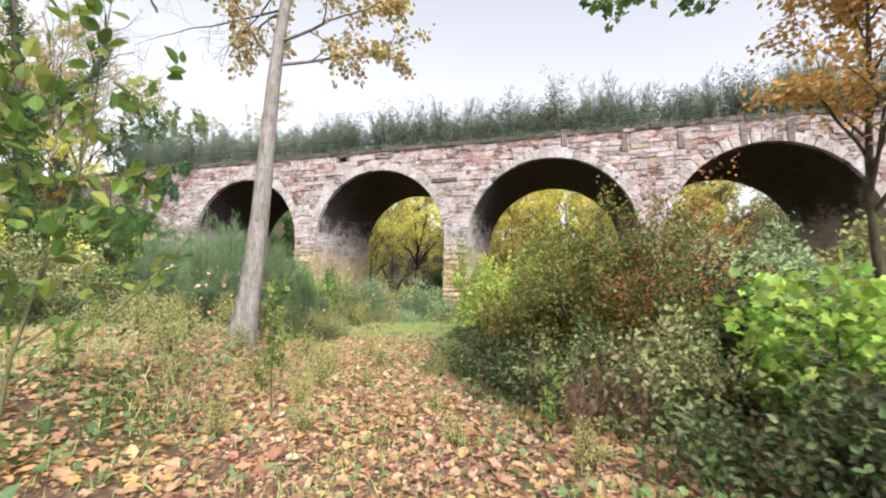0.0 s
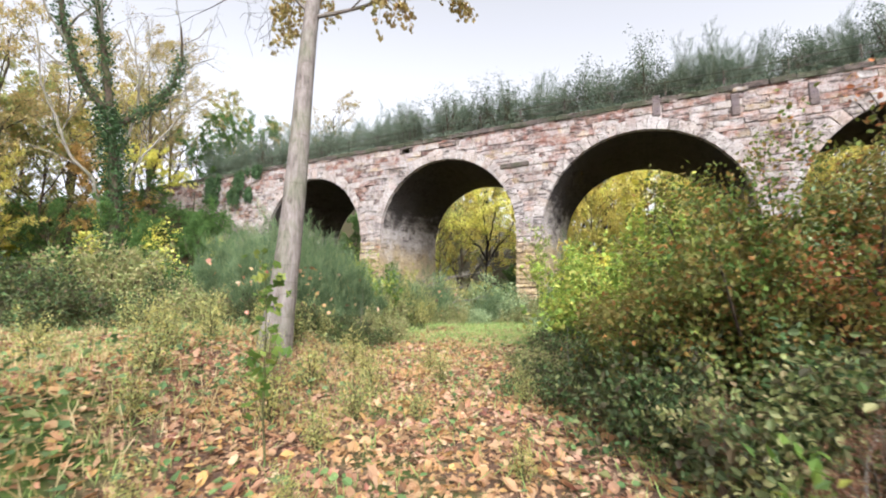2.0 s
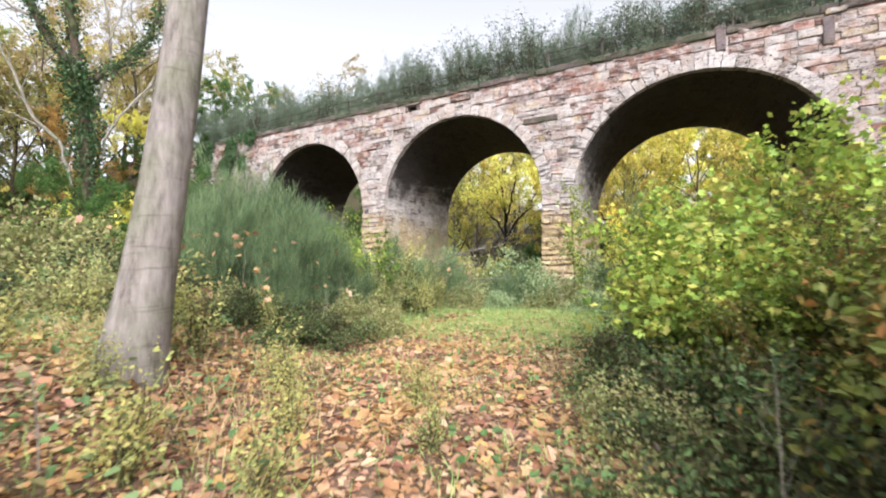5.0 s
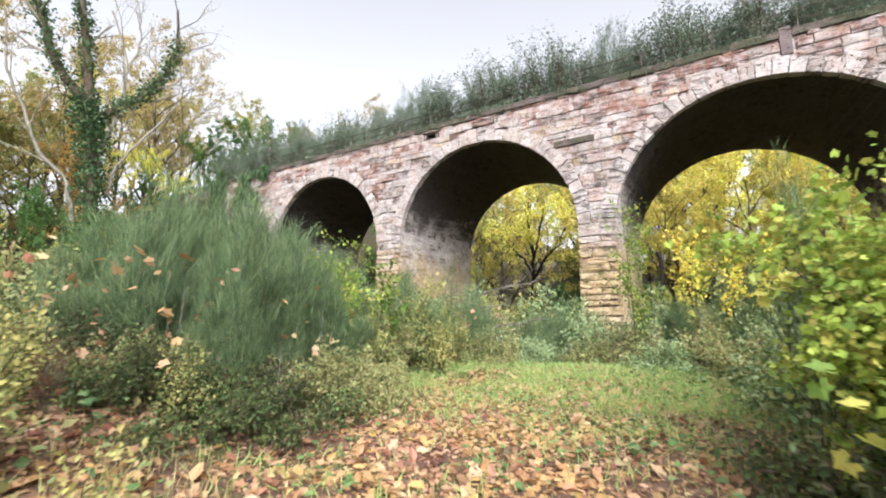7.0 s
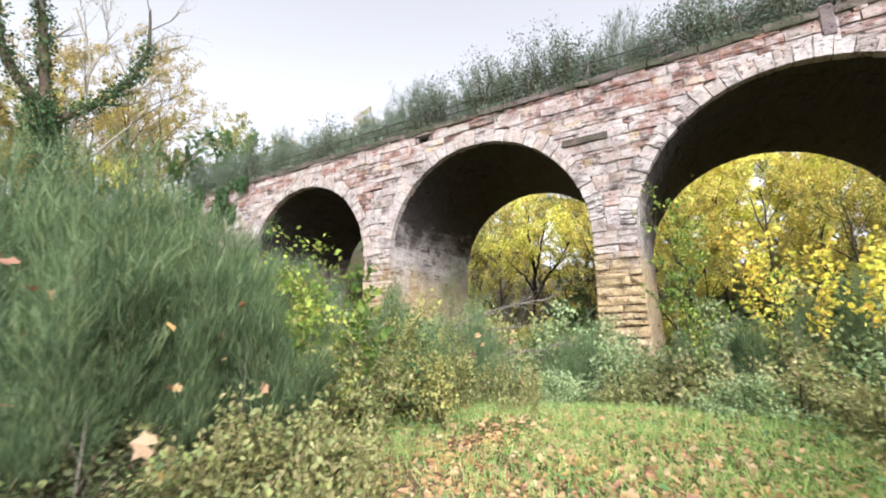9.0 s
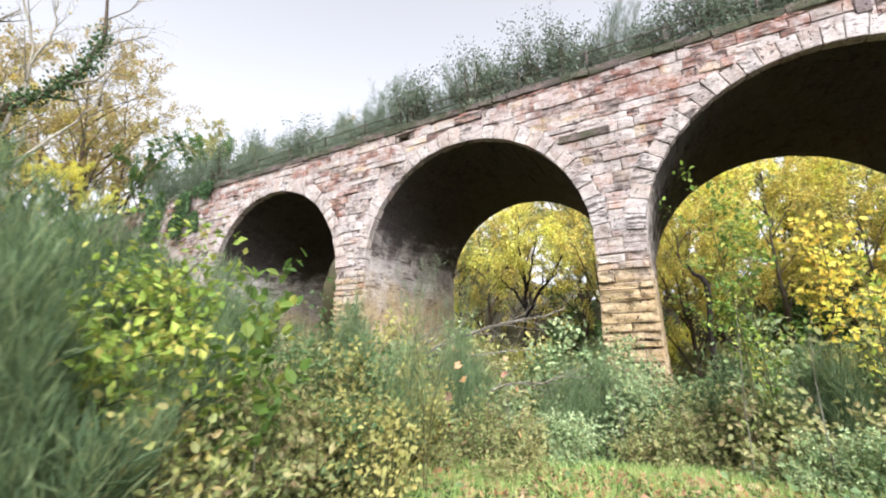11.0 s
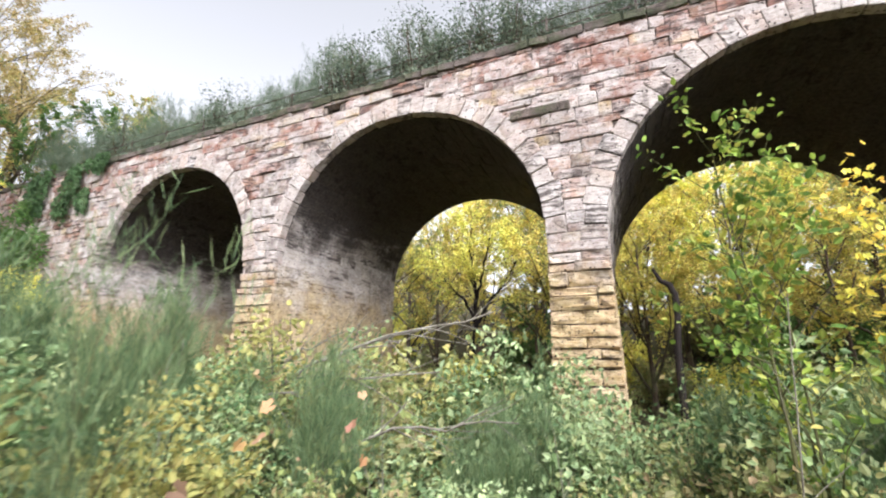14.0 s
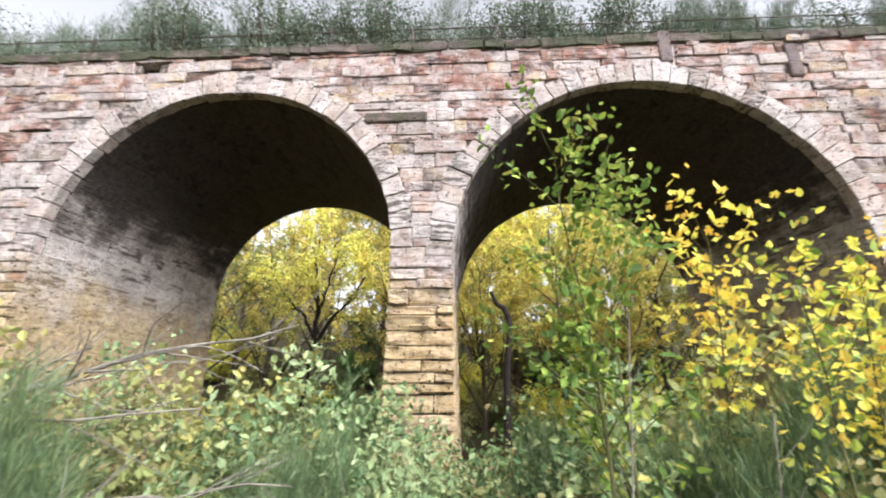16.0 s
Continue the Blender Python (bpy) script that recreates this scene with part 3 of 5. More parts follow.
def shrub(name, label, meshes, x, y, turn=0.0, scale=1.0, group="", category="shrub", z=None):
    top = tagged(new(name), label, category, group)
    for me in meshes[0]:
        part("stem", me, top, kind="stuff" if len(meshes[0]) == 1 else "")
    part("twigwork", meshes[1], top, kind="stuff")
    part("foliage", meshes[2], top, kind="stuff")
    top.matrix_basis = pose(x, y, ground_z(x, y) - 0.03 if z is None else z, 0, 0, turn) @ Matrix.Scale(scale, 4)
    return top


def broom_meshes(seed, r, h, stems, strands, material, joined=False, width=0.024):
    rng = np.random.default_rng(seed)
    main = []
    for i in range(stems):
        a, q = rng.uniform(0, 2 * math.pi), math.sqrt(rng.uniform(0, 1))
        foot = np.array([math.cos(a) * r * 0.35 * q, math.sin(a) * r * 0.35 * q, -0.08])
        goal = np.array([math.cos(a) * r * q, math.sin(a) * r * q, h * rng.uniform(0.42, 1.15) * (1 - 0.35 * q)])
        main.append(limb(rng, foot, goal - foot, np.linalg.norm(goal - foot), 0.012, 0.09, 0.05, 7, 0.25))
    side = []
    for m in main:
        side += fork(rng, m, 11, 0.5, 0.36, 0.06, 0.1, 0.32)
    places, ways = leaf_sites(rng, side, strands, 0.06, -1.3)
    return ([tubes_mesh("stem", main, mat_stem, 4)] if joined else [tubes_mesh("stem", [m], mat_stem, 5) for m in main], tubes_mesh("twigwork", [(p[::2], r[::2]) for p, r in side], mat_stem, 3),
            leaves_mesh("foliage", rng, places, ways, rng.uniform(0.1, 0.36, len(places)), "strand", material, 0.1, width))


def tree_meshes(seed, h, radius, boughs, leaf_each, size, material, wood, lean=(0, 0), first=0.3, spread=0.85, reach=0.42, shape="oval", twig=3, droop=0.2):
    rng = np.random.default_rng(seed)
    k = 10
    f = np.linspace(0, 1, k)
    pts = np.stack([lean[0] * f * h + np.cumsum(rng.normal(0, 0.012 * h, k)) * f, lean[1] * f * h + np.cumsum(rng.normal(0, 0.012 * h, k)) * f, -0.15 + f * h], -1)
    rad = radius * (1 - 0.8 * f) * (1 + 0.35 * np.exp(-f * 25))
    trunk = (pts, rad)
    big = fork(rng, trunk, boughs, spread, reach, 0.06, 0.13, first)
    mid = []
    for b in big:
        mid += fork(rng, b, 5, 0.8, 0.5, 0.03, 0.15, 0.3)
    small = []
    for m in mid:
        small += fork(rng, m, twig, 0.8, 0.5, 0.0, 0.18, 0.3)
    places, ways = leaf_sites(rng, small + mid, leaf_each, 0.12, droop)
    return (tubes_mesh("trunk", [trunk], wood, 12), [tubes_mesh("limb", [b], wood, 6) for b in big], tubes_mesh("twigwork", [(p[::2], r[::2]) for p, r in mid + small], wood, 3),
            leaves_mesh("crown", rng, places, ways, size * rng.uniform(0.6, 1.3, len(places)), shape, material))


def tree(name, label, meshes, x, y, turn=0.0, scale=1.0, group="", z=None):
    top = tagged(new(name), label, "tree", group)
    trunk = part("trunk", meshes[0], top)
    for me in meshes[1]:
        part("limb", me, trunk)
    part("twigwork", meshes[2], top, kind="stuff")
    part("crown", meshes[3], top, kind="stuff")
    top.matrix_basis = pose(x, y, ground_z(x, y) - 0.05 if z is None else z, 0, 0, turn) @ Matrix.Scale(scale, 4)
    return top


def sprig_plant(name, label, category, seed, x, y, h, lean, size, count, palette, shoots=10, reach=0.34, low=0.4, shape="ovate", more=0, cloud=None):
    """A slender plant whose leaves are parts of their own."""
    rng = np.random.default_rng(seed)
    top = tagged(new(name), label, category)
    stem = limb(rng, (0, 0, -0.1), (lean[0], lean[1], 1), h, 0.007 + 0.003 * h, 0.05, 0.05, 9, 0.2)
    part("stem", tubes_mesh("stem", [stem], mat_stem, 6), top)
    side = fork(rng, stem, shoots, 0.9, reach, 0.05, 0.12, low)
    twigs = part("twigwork", tubes_mesh("twigwork", side, mat_stem, 4), top, kind="stuff")
    each = max(1, count // len(side))
    places, ways = leaf_sites(rng, side, each, 0.05, 0.05)
    v, t = SHAPES[shape]
    me = mesh_of("leaf", v, t, palette)
    for p, w in zip(places, ways):
        turn = Vector(w).to_track_quat("Y", "Z").to_matrix().to_4x4()
        part("leaf", me, twigs, at=Matrix.Translation(p) @ turn @ pose(0, 0, 0, rng.normal(0, 25), rng.normal(0, 35), 0) @ Matrix.Scale(size * rng.uniform(0.65, 1.25), 4))
    if more:
        places, ways = leaf_sites(rng, side, max(1, more // len(side)), 0.07, 0.1)
        part("foliage", leaves_mesh("foliage", rng, places, ways, size * rng.uniform(0.5, 1.0, len(places)), shape, cloud), top, kind="stuff")
    top.matrix_basis = pose(x, y, ground_z(x, y) - 0.03)
    return top


one_yellow = leaf_material("single_leaf_yellow", ["c4bc34", "d8cc3a", "b0b834", "d2bc34", "ccac34", "dccc3a", "a0b034", "c49838"], 1.2, 0.45, single=True)
cloud_yellow = leaf_material("small_leaf_yellow", ["d2bc30", "c9b430", "a8ac34", "d0a42a", "a0a830", "c08a2c"], 1.1, 0.45)
one_lime = leaf_material("single_leaf_lime", ["4f6d24", "62822a", "7a9432", "466228", "8a9a38", "a8ac40"], 0.8, 0.45, single=True)

# bushes beside the path
bush = shrub_meshes(21, 2.2, 2.0, 3.1, 30, 10, 32, 0.062, "ovate", leaf["mixed"], mat_wood, low=0.12)
shrub("bush", "dense hawthorn bush with dark green and rust-tipped leaves", bush, 0.9, 7.7, 0, 0.93)
rust = shrub_meshes(27, 1.3, 1.2, 3.1, 9, 7, 12, 0.06, "ovate", leaf["rust"], mat_wood, low=0.55)
shrub("bush", "tall thorn bush with rust-red tips above the green", rust, 1.7, 7.5, 30, 0.98)
maple = shrub_meshes(22, 1.9, 1.8, 3.0, 24, 9, 17, 0.086, "lobed", leaf["maple"], mat_wood, low=0.12)
shrub("maple_bush", "yellow-green maple bush with lobed leaves beside the path", maple, -0.7, 11.2, 65, 1.0)
shrub("maple_bush", "low yellow-green maple bush with lobed leaves", maple, -1.35, 10.4, 190, 0.68)
shrub("bush", "dense hawthorn bush with dark green leaves", bush, -0.55, 9.5, 140, 0.58)
sprig_plant("goldenrod", "yellowing goldenrod stalk with narrow drooping leaves", "herb", 62, -0.06, 4.28, 0.75, (-0.1, 0.05), 0.075, 70, one_lime, 9, 0.3, 0.2, "oval")
lime = shrub_meshes(23, 1.2, 1.1, 1.75, 14, 7, 10, 0.12, "lobed", leaf["lime"], mat_stem)
shrub("young_maple", "bright lime-green young maple bush", lime, 2.75, 5.0, 70)
sprig_plant("sapling", "thin sapling with a few yellow-green leaves beside the path", "sapling", 55, -3.35, 4.4, 1.55, (-0.1, 0.1), 0.085, 90, one_lime, 8, 0.3, 0.3, "lobed")
sprig_plant("sapling", "leafy yellow-green sapling at the edge of the clearing", "sapling", 56, -3.3, 1.75, 3.4, (0.05, 0.05), 0.13, 230, one_lime, 14, 0.34, 0.2, "ovate")
sprig_plant("sapling", "leafy yellow-green sapling at the edge of the clearing", "sapling", 57, -3.7, 1.6, 2.6, (0.0, 0.05), 0.13, 210, one_lime, 14, 0.34, 0.2, "ovate")

brambles = [shrub_meshes(24, 1.4, 1.3, 1.0, 16, 7, 12, 0.08, "oval", leaf["bramble"], mat_stem, lift=-0.06), shrub_meshes(25, 1.3, 1.4, 1.1, 16, 7, 11, 0.074, "ovate", leaf["dark"], mat_stem, lift=-0.05), shrub_meshes(26, 1.3, 1.3, 1.1, 16, 7, 11, 0.07, "ovate", leaf["herb"], mat_stem, lift=-0.03)]
for i, (x, y, s) in enumerate([(1.9, 3.9, 0.9), (2.9, 3.3, 1.0), (3.9, 4.2, 1.3), (0.5, 5.6, 0.75), (3.0, 6.4, 1.4), (-0.4, 6.6, 0.8), (0.2, 6.0, 0.9), (1.4, 5.4, 1.0), (-1.3, 8.3, 0.7), (-1.9, 9.3, 0.6), (-1.9, 10.4, 0.7), (5.2, 6.4, 1.7), (6.0, 9.0, 2.0), (3.4, 10.4, 2.0), (5.4, 13.0, 2.2),
                               (-4.2, 18.4, 1.1), (-6.2, 19.2, 1.2), (-2.7, 17.4, 1.1), (-1.2, 16.6, 1.2), (0.8, 17.2, 1.5), (-7.9, 18.8, 1.2), (-3.2, 19.6, 1.3), (-5.2, 20.2, 1.3), (2.6, 18.6, 1.7), (-1.0, 19.6, 1.5), (-5.0, 18.2, 0.8), (-3.6, 16.6, 0.6), (-2.2, 15.4, 0.8), (-1.4, 14.0, 1.0), (0.6, 14.6, 1.4),
                               (-9.6, 17.6, 1.0), (-11.4, 18.4, 1.3), (-13.4, 18.0, 1.4), (-9.6, 19.8, 1.4), (-12.2, 20.6, 1.5), (-7.4, 20.6, 1.3), (-15.0, 20.0, 1.6), (-10.6, 16.0, 0.9), (-6.7, 10.1, 0.55), (-7.0, 10.9, 0.7), (-6.9, 9.3, 0.5), (-7.0, 11.8, 0.6), (-1.7, 8.9, 0.6), (-2.2, 8.4, 0.45), (-1.6, 7.7, 0.6), (-2.0, 10.0, 0.55), (-8.9, 9.0, 0.7), (-8.0, 9.4, 0.5), (-7.2, 9.7, 0.4), (-7.6, 10.6, 0.5), (-7.6, 9.0, 0.5), (-10.6, 8.6, 0.9), (-12.8, 9.5, 1.2), (-14.5, 8.0, 1.4), (-11.5, 6.6, 0.9), (-16.8, 10.5, 1.6), (-17.5, 7.0, 1.6), (-7.2, 16.4, 0.7), (-6.6, 17.6, 0.7),
                               (-18.0, 21.0, 1.7), (-20.5, 20.0, 1.8), (-23.0, 20.5, 1.8), (-8.4, 22.2, 1.4), (-11.0, 22.6, 1.5), (-1.8, 22.2, 1.6), (1.2, 22.0, 1.8), (-4.0, 22.4, 1.4)]):
    shrub("bramble", ("low tangled bramble with dull green leaves", "low dark green bramble thicket", "low tangle of yellowing green bramble")[2 * (i % 2) if y > 11 else 2 if i % 4 == 3 else 1], brambles[2 * (i % 2) if y > 11 else 2 if i % 4 == 3 else 1], x, y, i * 67 % 360, s, "brambles")

# feathery broom
brooms = [broom_meshes(31, 1.2, 2.5, 24, 54, leaf["broom"]), broom_meshes(32, 1.0, 2.2, 20, 54, leaf["broom"])]
for i, (x, y, s) in enumerate([(-8.7, 11.3, 1.0), (-9.9, 12.5, 1.1), (-11.3, 11.6, 1.1), (-9.3, 13.4, 0.95), (-12.8, 13.0, 1.2), (-11.0, 14.6, 1.1), (-14.6, 12.6, 1.2), (-13.2, 15.2, 1.2), (-16.5, 14.5, 1.3), (-8.2, 10.4, 0.8), (-10.0, 10.6, 0.95), (-7.9, 11.0, 0.6), (-9.2, 10.2, 0.85), (-8.9, 12.0, 0.85), (-10.6, 11.4, 1.1), (-7.6, 10.1, 0.5), (-9.6, 9.6, 0.8), (-8.1, 11.9, 0.75), (-10.9, 13.2, 1.15), (-12.0, 12.2, 1.1),
                               (-10.2, 16.3, 0.7), (-10.4, 17.4, 1.0), (-12.2, 16.8, 1.0), (-3.3, 17.9, 0.7), (-2.0, 18.2, 0.9), (-4.2, 19.6, 0.85), (0.2, 19.0, 1.0), (-8.4, 17.8, 0.8), (-6.6, 18.8, 0.7), (-2.8, 20.4, 1.0), (-14.5, 17.2, 1.2)]):
    shrub("broom", "feathery blue-green broom bush with upright twigs", brooms[i % 2], x, y, i * 83 % 360, s, "broom bushes")

# tall herbs on the slope
herbs = [shrub_meshes(41, 0.8, 0.8, 1.6, 14, 7, 10, 0.075, "oval", leaf["herb"], mat_stem, lift=0.06), shrub_meshes(42, 0.9, 0.9, 1.7, 14, 7, 9, 0.085, "ovate", leaf["yellowing"], mat_stem, lift=0.06), shrub_meshes(43, 0.9, 0.9, 1.8, 14, 7, 10, 0.08, "oval", leaf["bramble"], mat_stem, lift=0.06)]
for i, (x, y, s) in enumerate([(-8.1, 13.3, 0.85), (-8.2, 15.8, 0.75), (-9.0, 16.6, 0.8), (-9.3, 14.9, 1.0), (-8.0, 14.6, 0.8), (-10.4, 15.6, 1.1), (-8.9, 18.6, 1.2), (-10.9, 19.2, 1.3), (-7.1, 19.6, 1.2), (-13.0, 19.6, 1.4), (-9.0, 21.0, 1.4), (-6.0, 21.2, 1.2), (-3.0, 21.3, 1.5), (-0.6, 20.8, 1.7), (1.8, 20.6, 1.8), (-15.5, 17.0, 1.5), (-17.4, 18.5, 1.6),
                               (-5.6, 19.4, 1.0), (-4.4, 21.2, 1.3), (-7.9, 20.2, 1.2), (-10.2, 20.6, 1.4), (-11.9, 19.6, 1.4), (-2.0, 19.4, 1.3), (-3.6, 18.9, 1.0), (-16.6, 21.5, 1.7), (-14.2, 21.8, 1.6), (-1.4, 17.8, 1.2), (-7.0, 21.8, 1.2), (3.6, 20.0, 2.0), (5.6, 19.0, 2.2), (8.0, 20.0, 2.4), (11.0, 20.0, 2.4), (6.8, 16.2, 2.0), (13.0, 17.5, 2.4)]):
    shrub("willowherb", ("tall greyish green herb clump", "tall yellowing herb clump with many leaves", "tall green nettle-like clump")[i % 3], herbs[i % 3], x, y, i * 59 % 360, s * (1.22 if y > 18 else 1.0), "tall herbs")
elder = shrub_meshes(50, 1.0, 1.0, 2.3, 14, 8, 11, 0.085, "oval", leaf["creeper"], mat_stem, lift=0.04, low=0.15)
hazel = shrub_meshes(44, 1.1, 1.1, 2.5, 16, 8, 12, 0.09, "oval", leaf["maple"], mat_stem, lift=0.05)
shrub("hazel_bush", "yellow-green hazel bush among the broom", hazel, -9.0, 12.7, 0, 1.0)
shrub("elder_bush", "straggling green elder bush on the slope", elder, -8.3, 14.4, 120, 0.8, "elder bushes")
tall_broom = broom_meshes(33, 0.45, 3.6, 7, 30, leaf["broom"], width=0.016)
shrub("broom", "tall thin broom with dark green upright sprays", tall_broom, -2.2, 11.8, 0, 0.7, "broom bushes")
for i, (x, y, k) in enumerate([(-3.2, 19.4, 1.1), (-1.6, 19.6, 1.2), (-0.3, 18.6, 1.1), (-9.5, 18.4, 0.9), (-10.8, 18.8, 1.1), (-8.2, 19.6, 1.0), (-4.6, 20.6, 1.1)]):
    shrub("elder_bush", "straggling green elder bush on the slope", elder, x, y, i * 77, k, "elder bushes")

shrub("broom", "tall thin broom with dark green upright sprays", tall_broom, -7.35, 14.9, 140, 0.62, "broom bushes")
sprig_plant("sapling", "low sapling with broad yellow-green leaves among the broom", "sapling", 60, -7.7, 13.1, 1.5, (0.05, 0.0), 0.12, 120, one_lime, 9, 0.36, 0.2, "ovate")
sprig_plant("sapling", "low sapling with broad yellow-green leaves among the broom", "sapling", 61, -8.2, 13.6, 2.1, (0.0, 0.05), 0.11, 150, one_lime, 10, 0.34, 0.3, "ovate")
# saplings in front of the third arch
sprig_plant("sapling", "slender green-leaved sapling standing above the brambles", "sapling", 51, -4.2, 17.6, 3.75, (0.02, 0.0), 0.08, 298, one_lime, 20, 0.26, 0.4, more=420, cloud=leaf["maple"])
sprig_plant("sapling", "slender green-leaved sapling standing above the brambles", "sapling", 58, -3.95, 17.8, 2.9, (0.05, 0.0), 0.08, 295, one_lime, 16, 0.3, 0.25, more=350, cloud=leaf["maple"])
sprig_plant("yellow_sapling", "sapling with bright yellow autumn leaves", "sapling", 52, -3.15, 18.1, 3.25, (0.03, 0.0), 0.078, 240, one_yellow, 18, 0.26, 0.55, "lobed", more=120, cloud=cloud_yellow)
sprig_plant("yellow_sapling", "sapling with golden autumn leaves", "sapling", 53, -2.45, 17.9, 2.8, (0.05, 0.0), 0.072, 220, one_yellow, 16, 0.3, 0.5, "lobed", more=100, cloud=cloud_yellow)
sprig_plant("yellow_sapling", "sapling with golden autumn leaves", "sapling", 59, -1.8, 17.3, 2.6, (0.05, 0.0), 0.085, 210, one_yellow, 16, 0.3, 0.55, "lobed", more=100, cloud=cloud_yellow)
sprig_plant("yellow_sapling", "sapling with yellow and green autumn leaves", "sapling", 54, -3.0, 17.4, 2.6, (0.05, 0.0), 0.075, 150, one_yellow, 16, 0.28, 0.5, more=160, cloud=leaf["maple"])


def dead_stalk(x, y, h, seed):
    rng = np.random.default_rng(seed)
    top = tagged(new("dead_stalk"), "pale dead hogweed stalk with forked branches", "stalk")
    stem = limb(rng, (0, 0, -0.1), (0.0, 0.0, 1), h, 0.007, 0.03, 0.03, 8, 0.4)
    part("stem", tubes_mesh("stem", [stem], mat_twig, 6), top)
    for b in fork(rng, stem, 5, 0.7, 0.3, 0.05, 0.06, 0.45):
        part("branch", tubes_mesh("branch", [b], mat_twig, 4), top)
    top.matrix_basis = pose(x, y, ground_z(x, y))


dead_stalk(-4.4, 16.9, 2.1, 3)
dead_stalk(-3.7, 16.9, 1.7, 4)
for i, (x, y, h) in enumerate([(0.95, 4.7, 0.8), (-7.9, 10.2, 1.5), (-8.6, 10.0, 1.3), (-7.6, 11.4, 1.2), (-8.4, 12.6, 1.7), (-9.4, 11.6, 2.0), (-7.7, 13.2, 1.4), (-8.8, 16.2, 1.6), (-7.3, 17.4, 1.5), (-5.8, 18.0, 1.4), (-2.9, 16.7, 1.5), (-9.8, 17.0, 1.9), (-6.6, 9.9, 0.9), (-4.9, 6.0, 0.7), (-1.5, 7.2, 0.9)]):
    dead_stalk(x, y, h, 20 + i)

# dry rusty docks by the path
dock = shrub_meshes(45, 0.22, 0.22, 1.05, 6, 8, 16, 0.03, "oval", leaf["dry"], mat_twig, lift=0.1, jitter=0.03, joined=True)
fern = shrub_meshes(46, 0.3, 0.3, 1.05, 6, 6, 4, 0.06, "ovate", leaf["yellowing"], mat_stem, lift=0.08, joined=True)
for i, (x, y, s) in enumerate([(0.15, 4.5, 0.6), (0.7, 4.6, 0.7), (-0.2, 5.2, 0.55), (0.5, 5.1, 0.65), (-4.6, 5.6, 0.5), (-7.4, 8.4, 0.5)]):
    shrub("dock", "dry rust-brown dock stalks with seeds", dock, x, y, i * 71, s, "dry docks", "herb")
for i, (x, y, s) in enumerate([(-3.5, 5.7, 0.5), (-4.1, 5.1, 0.55), (-3.9, 6.6, 0.5), (-4.7, 6.3, 0.6), (-4.6, 7.4, 0.5), (-3.3, 4.9, 0.4), (-5.2, 4.6, 0.6), (-6.2, 5.4, 0.6), (-5.3, 8.0, 0.6), (-6.4, 7.8, 0.7), (-7.3, 8.0, 0.8), (-6.7, 6.3, 0.6), (-7.6, 12.4, 1.1), (-7.2, 14.0, 0.9),
                               (-2.6, 3.9, 0.32), (-3.1, 3.3, 0.36), (-4.4, 4.0, 0.4), (-2.9, 6.0, 0.36), (-3.4, 7.6, 0.4), (-4.0, 8.4, 0.42), (-5.8, 6.6, 0.5), (-5.0, 3.2, 0.42), (-6.6, 4.2, 0.5), (-7.8, 6.2, 0.6), (-8.6, 7.6, 0.7), (-9.8, 6.8, 0.7), (-1.5, 5.0, 0.3), (-2.0, 7.0, 0.36), (-1.0, 4.0, 0.32), (0.2, 3.7, 0.4), (-6.9, 9.2, 0.6), (-7.9, 8.4, 0.65)]):
    shrub("fern", "low yellowing herb with small leaves", fern, x, y, i * 47, s, "yellowing herbs", "herb")


def fallen_branch(points, radius, seed):
    rng = np.random.default_rng(seed)
    top = tagged(new("fallen_branch"), "bare grey fallen branch caught in the scrub", "branch")
    pts = np.array(points, float)
    f = np.linspace(0, len(pts) - 1, 12)
    i = np.minimum(f.astype(int), len(pts) - 2)
    main = (pts[i] + (pts[i + 1] - pts[i]) * (f - i)[:, None] + rng.normal(0, 0.05, (12, 3)), radius * np.linspace(1, 0.25, 12))
    bough = part("bough", tubes_mesh("bough", [main], mat_twig, 6), top)
    for b in fork(rng, main, 16, 0.6, 0.2, 0.02, 0.12, 0.25):
        part("branch", tubes_mesh("branch", [b], mat_twig, 4), bough)


fallen_branch([(-12.0, 18.9, -0.5), (-9.4, 18.7, 1.35), (-8.0, 18.66, 1.7), (-6.7, 18.6, 1.95)], 0.04, 1)
fallen_branch([(-14.2, 20.6, -0.8), (-11.4, 20.1, 1.2), (-9.8, 20.0, 1.86)], 0.045, 2)
fallen_branch([(-13.5, 18.4, -0.4), (-9.8, 18.2, 0.95), (-7.2, 18.3, 1.25)], 0.03, 3)
fallen_branch([(-15.5, 21.8, -1.2), (-12.0, 22.0, 1.4), (-8.6, 22.6, 2.2)], 0.035, 4)
fallen_branch([(-9.5, 18.0, -0.5), (-7.6, 17.9, 0.75), (-6.1, 17.7, 0.9)], 0.022, 5)

# scrub along the deck of the viaduct
decks = [shrub_meshes(61 + i, 1.2, 1.3, 3.3, 18, 7, 8, 0.095, "oval", leaf["deck"], mat_wood, lift=0.1, jitter=0.13, joined=True) for i in range(2)] + [broom_meshes(63 + i, 1.0, 3.4, 18, 40, leaf["deck"], True) for i in range(2)]
rng = np.random.default_rng(66)
x = -33.0
while x < 27:
    for y in (25.4, 26.8):
        shrub("deck_shrub", "dark grey-green scrub bush growing on the viaduct", decks[int(rng.integers(4))], x + rng.normal(0, 0.3), y + rng.normal(0, 0.25), rng.uniform(0, 360), rng.choice([0.7, 0.9, 1.0, 1.12]) * rng.uniform(0.92, 1.05), "scrub on the viaduct", z=10.02)
    x += 1.0


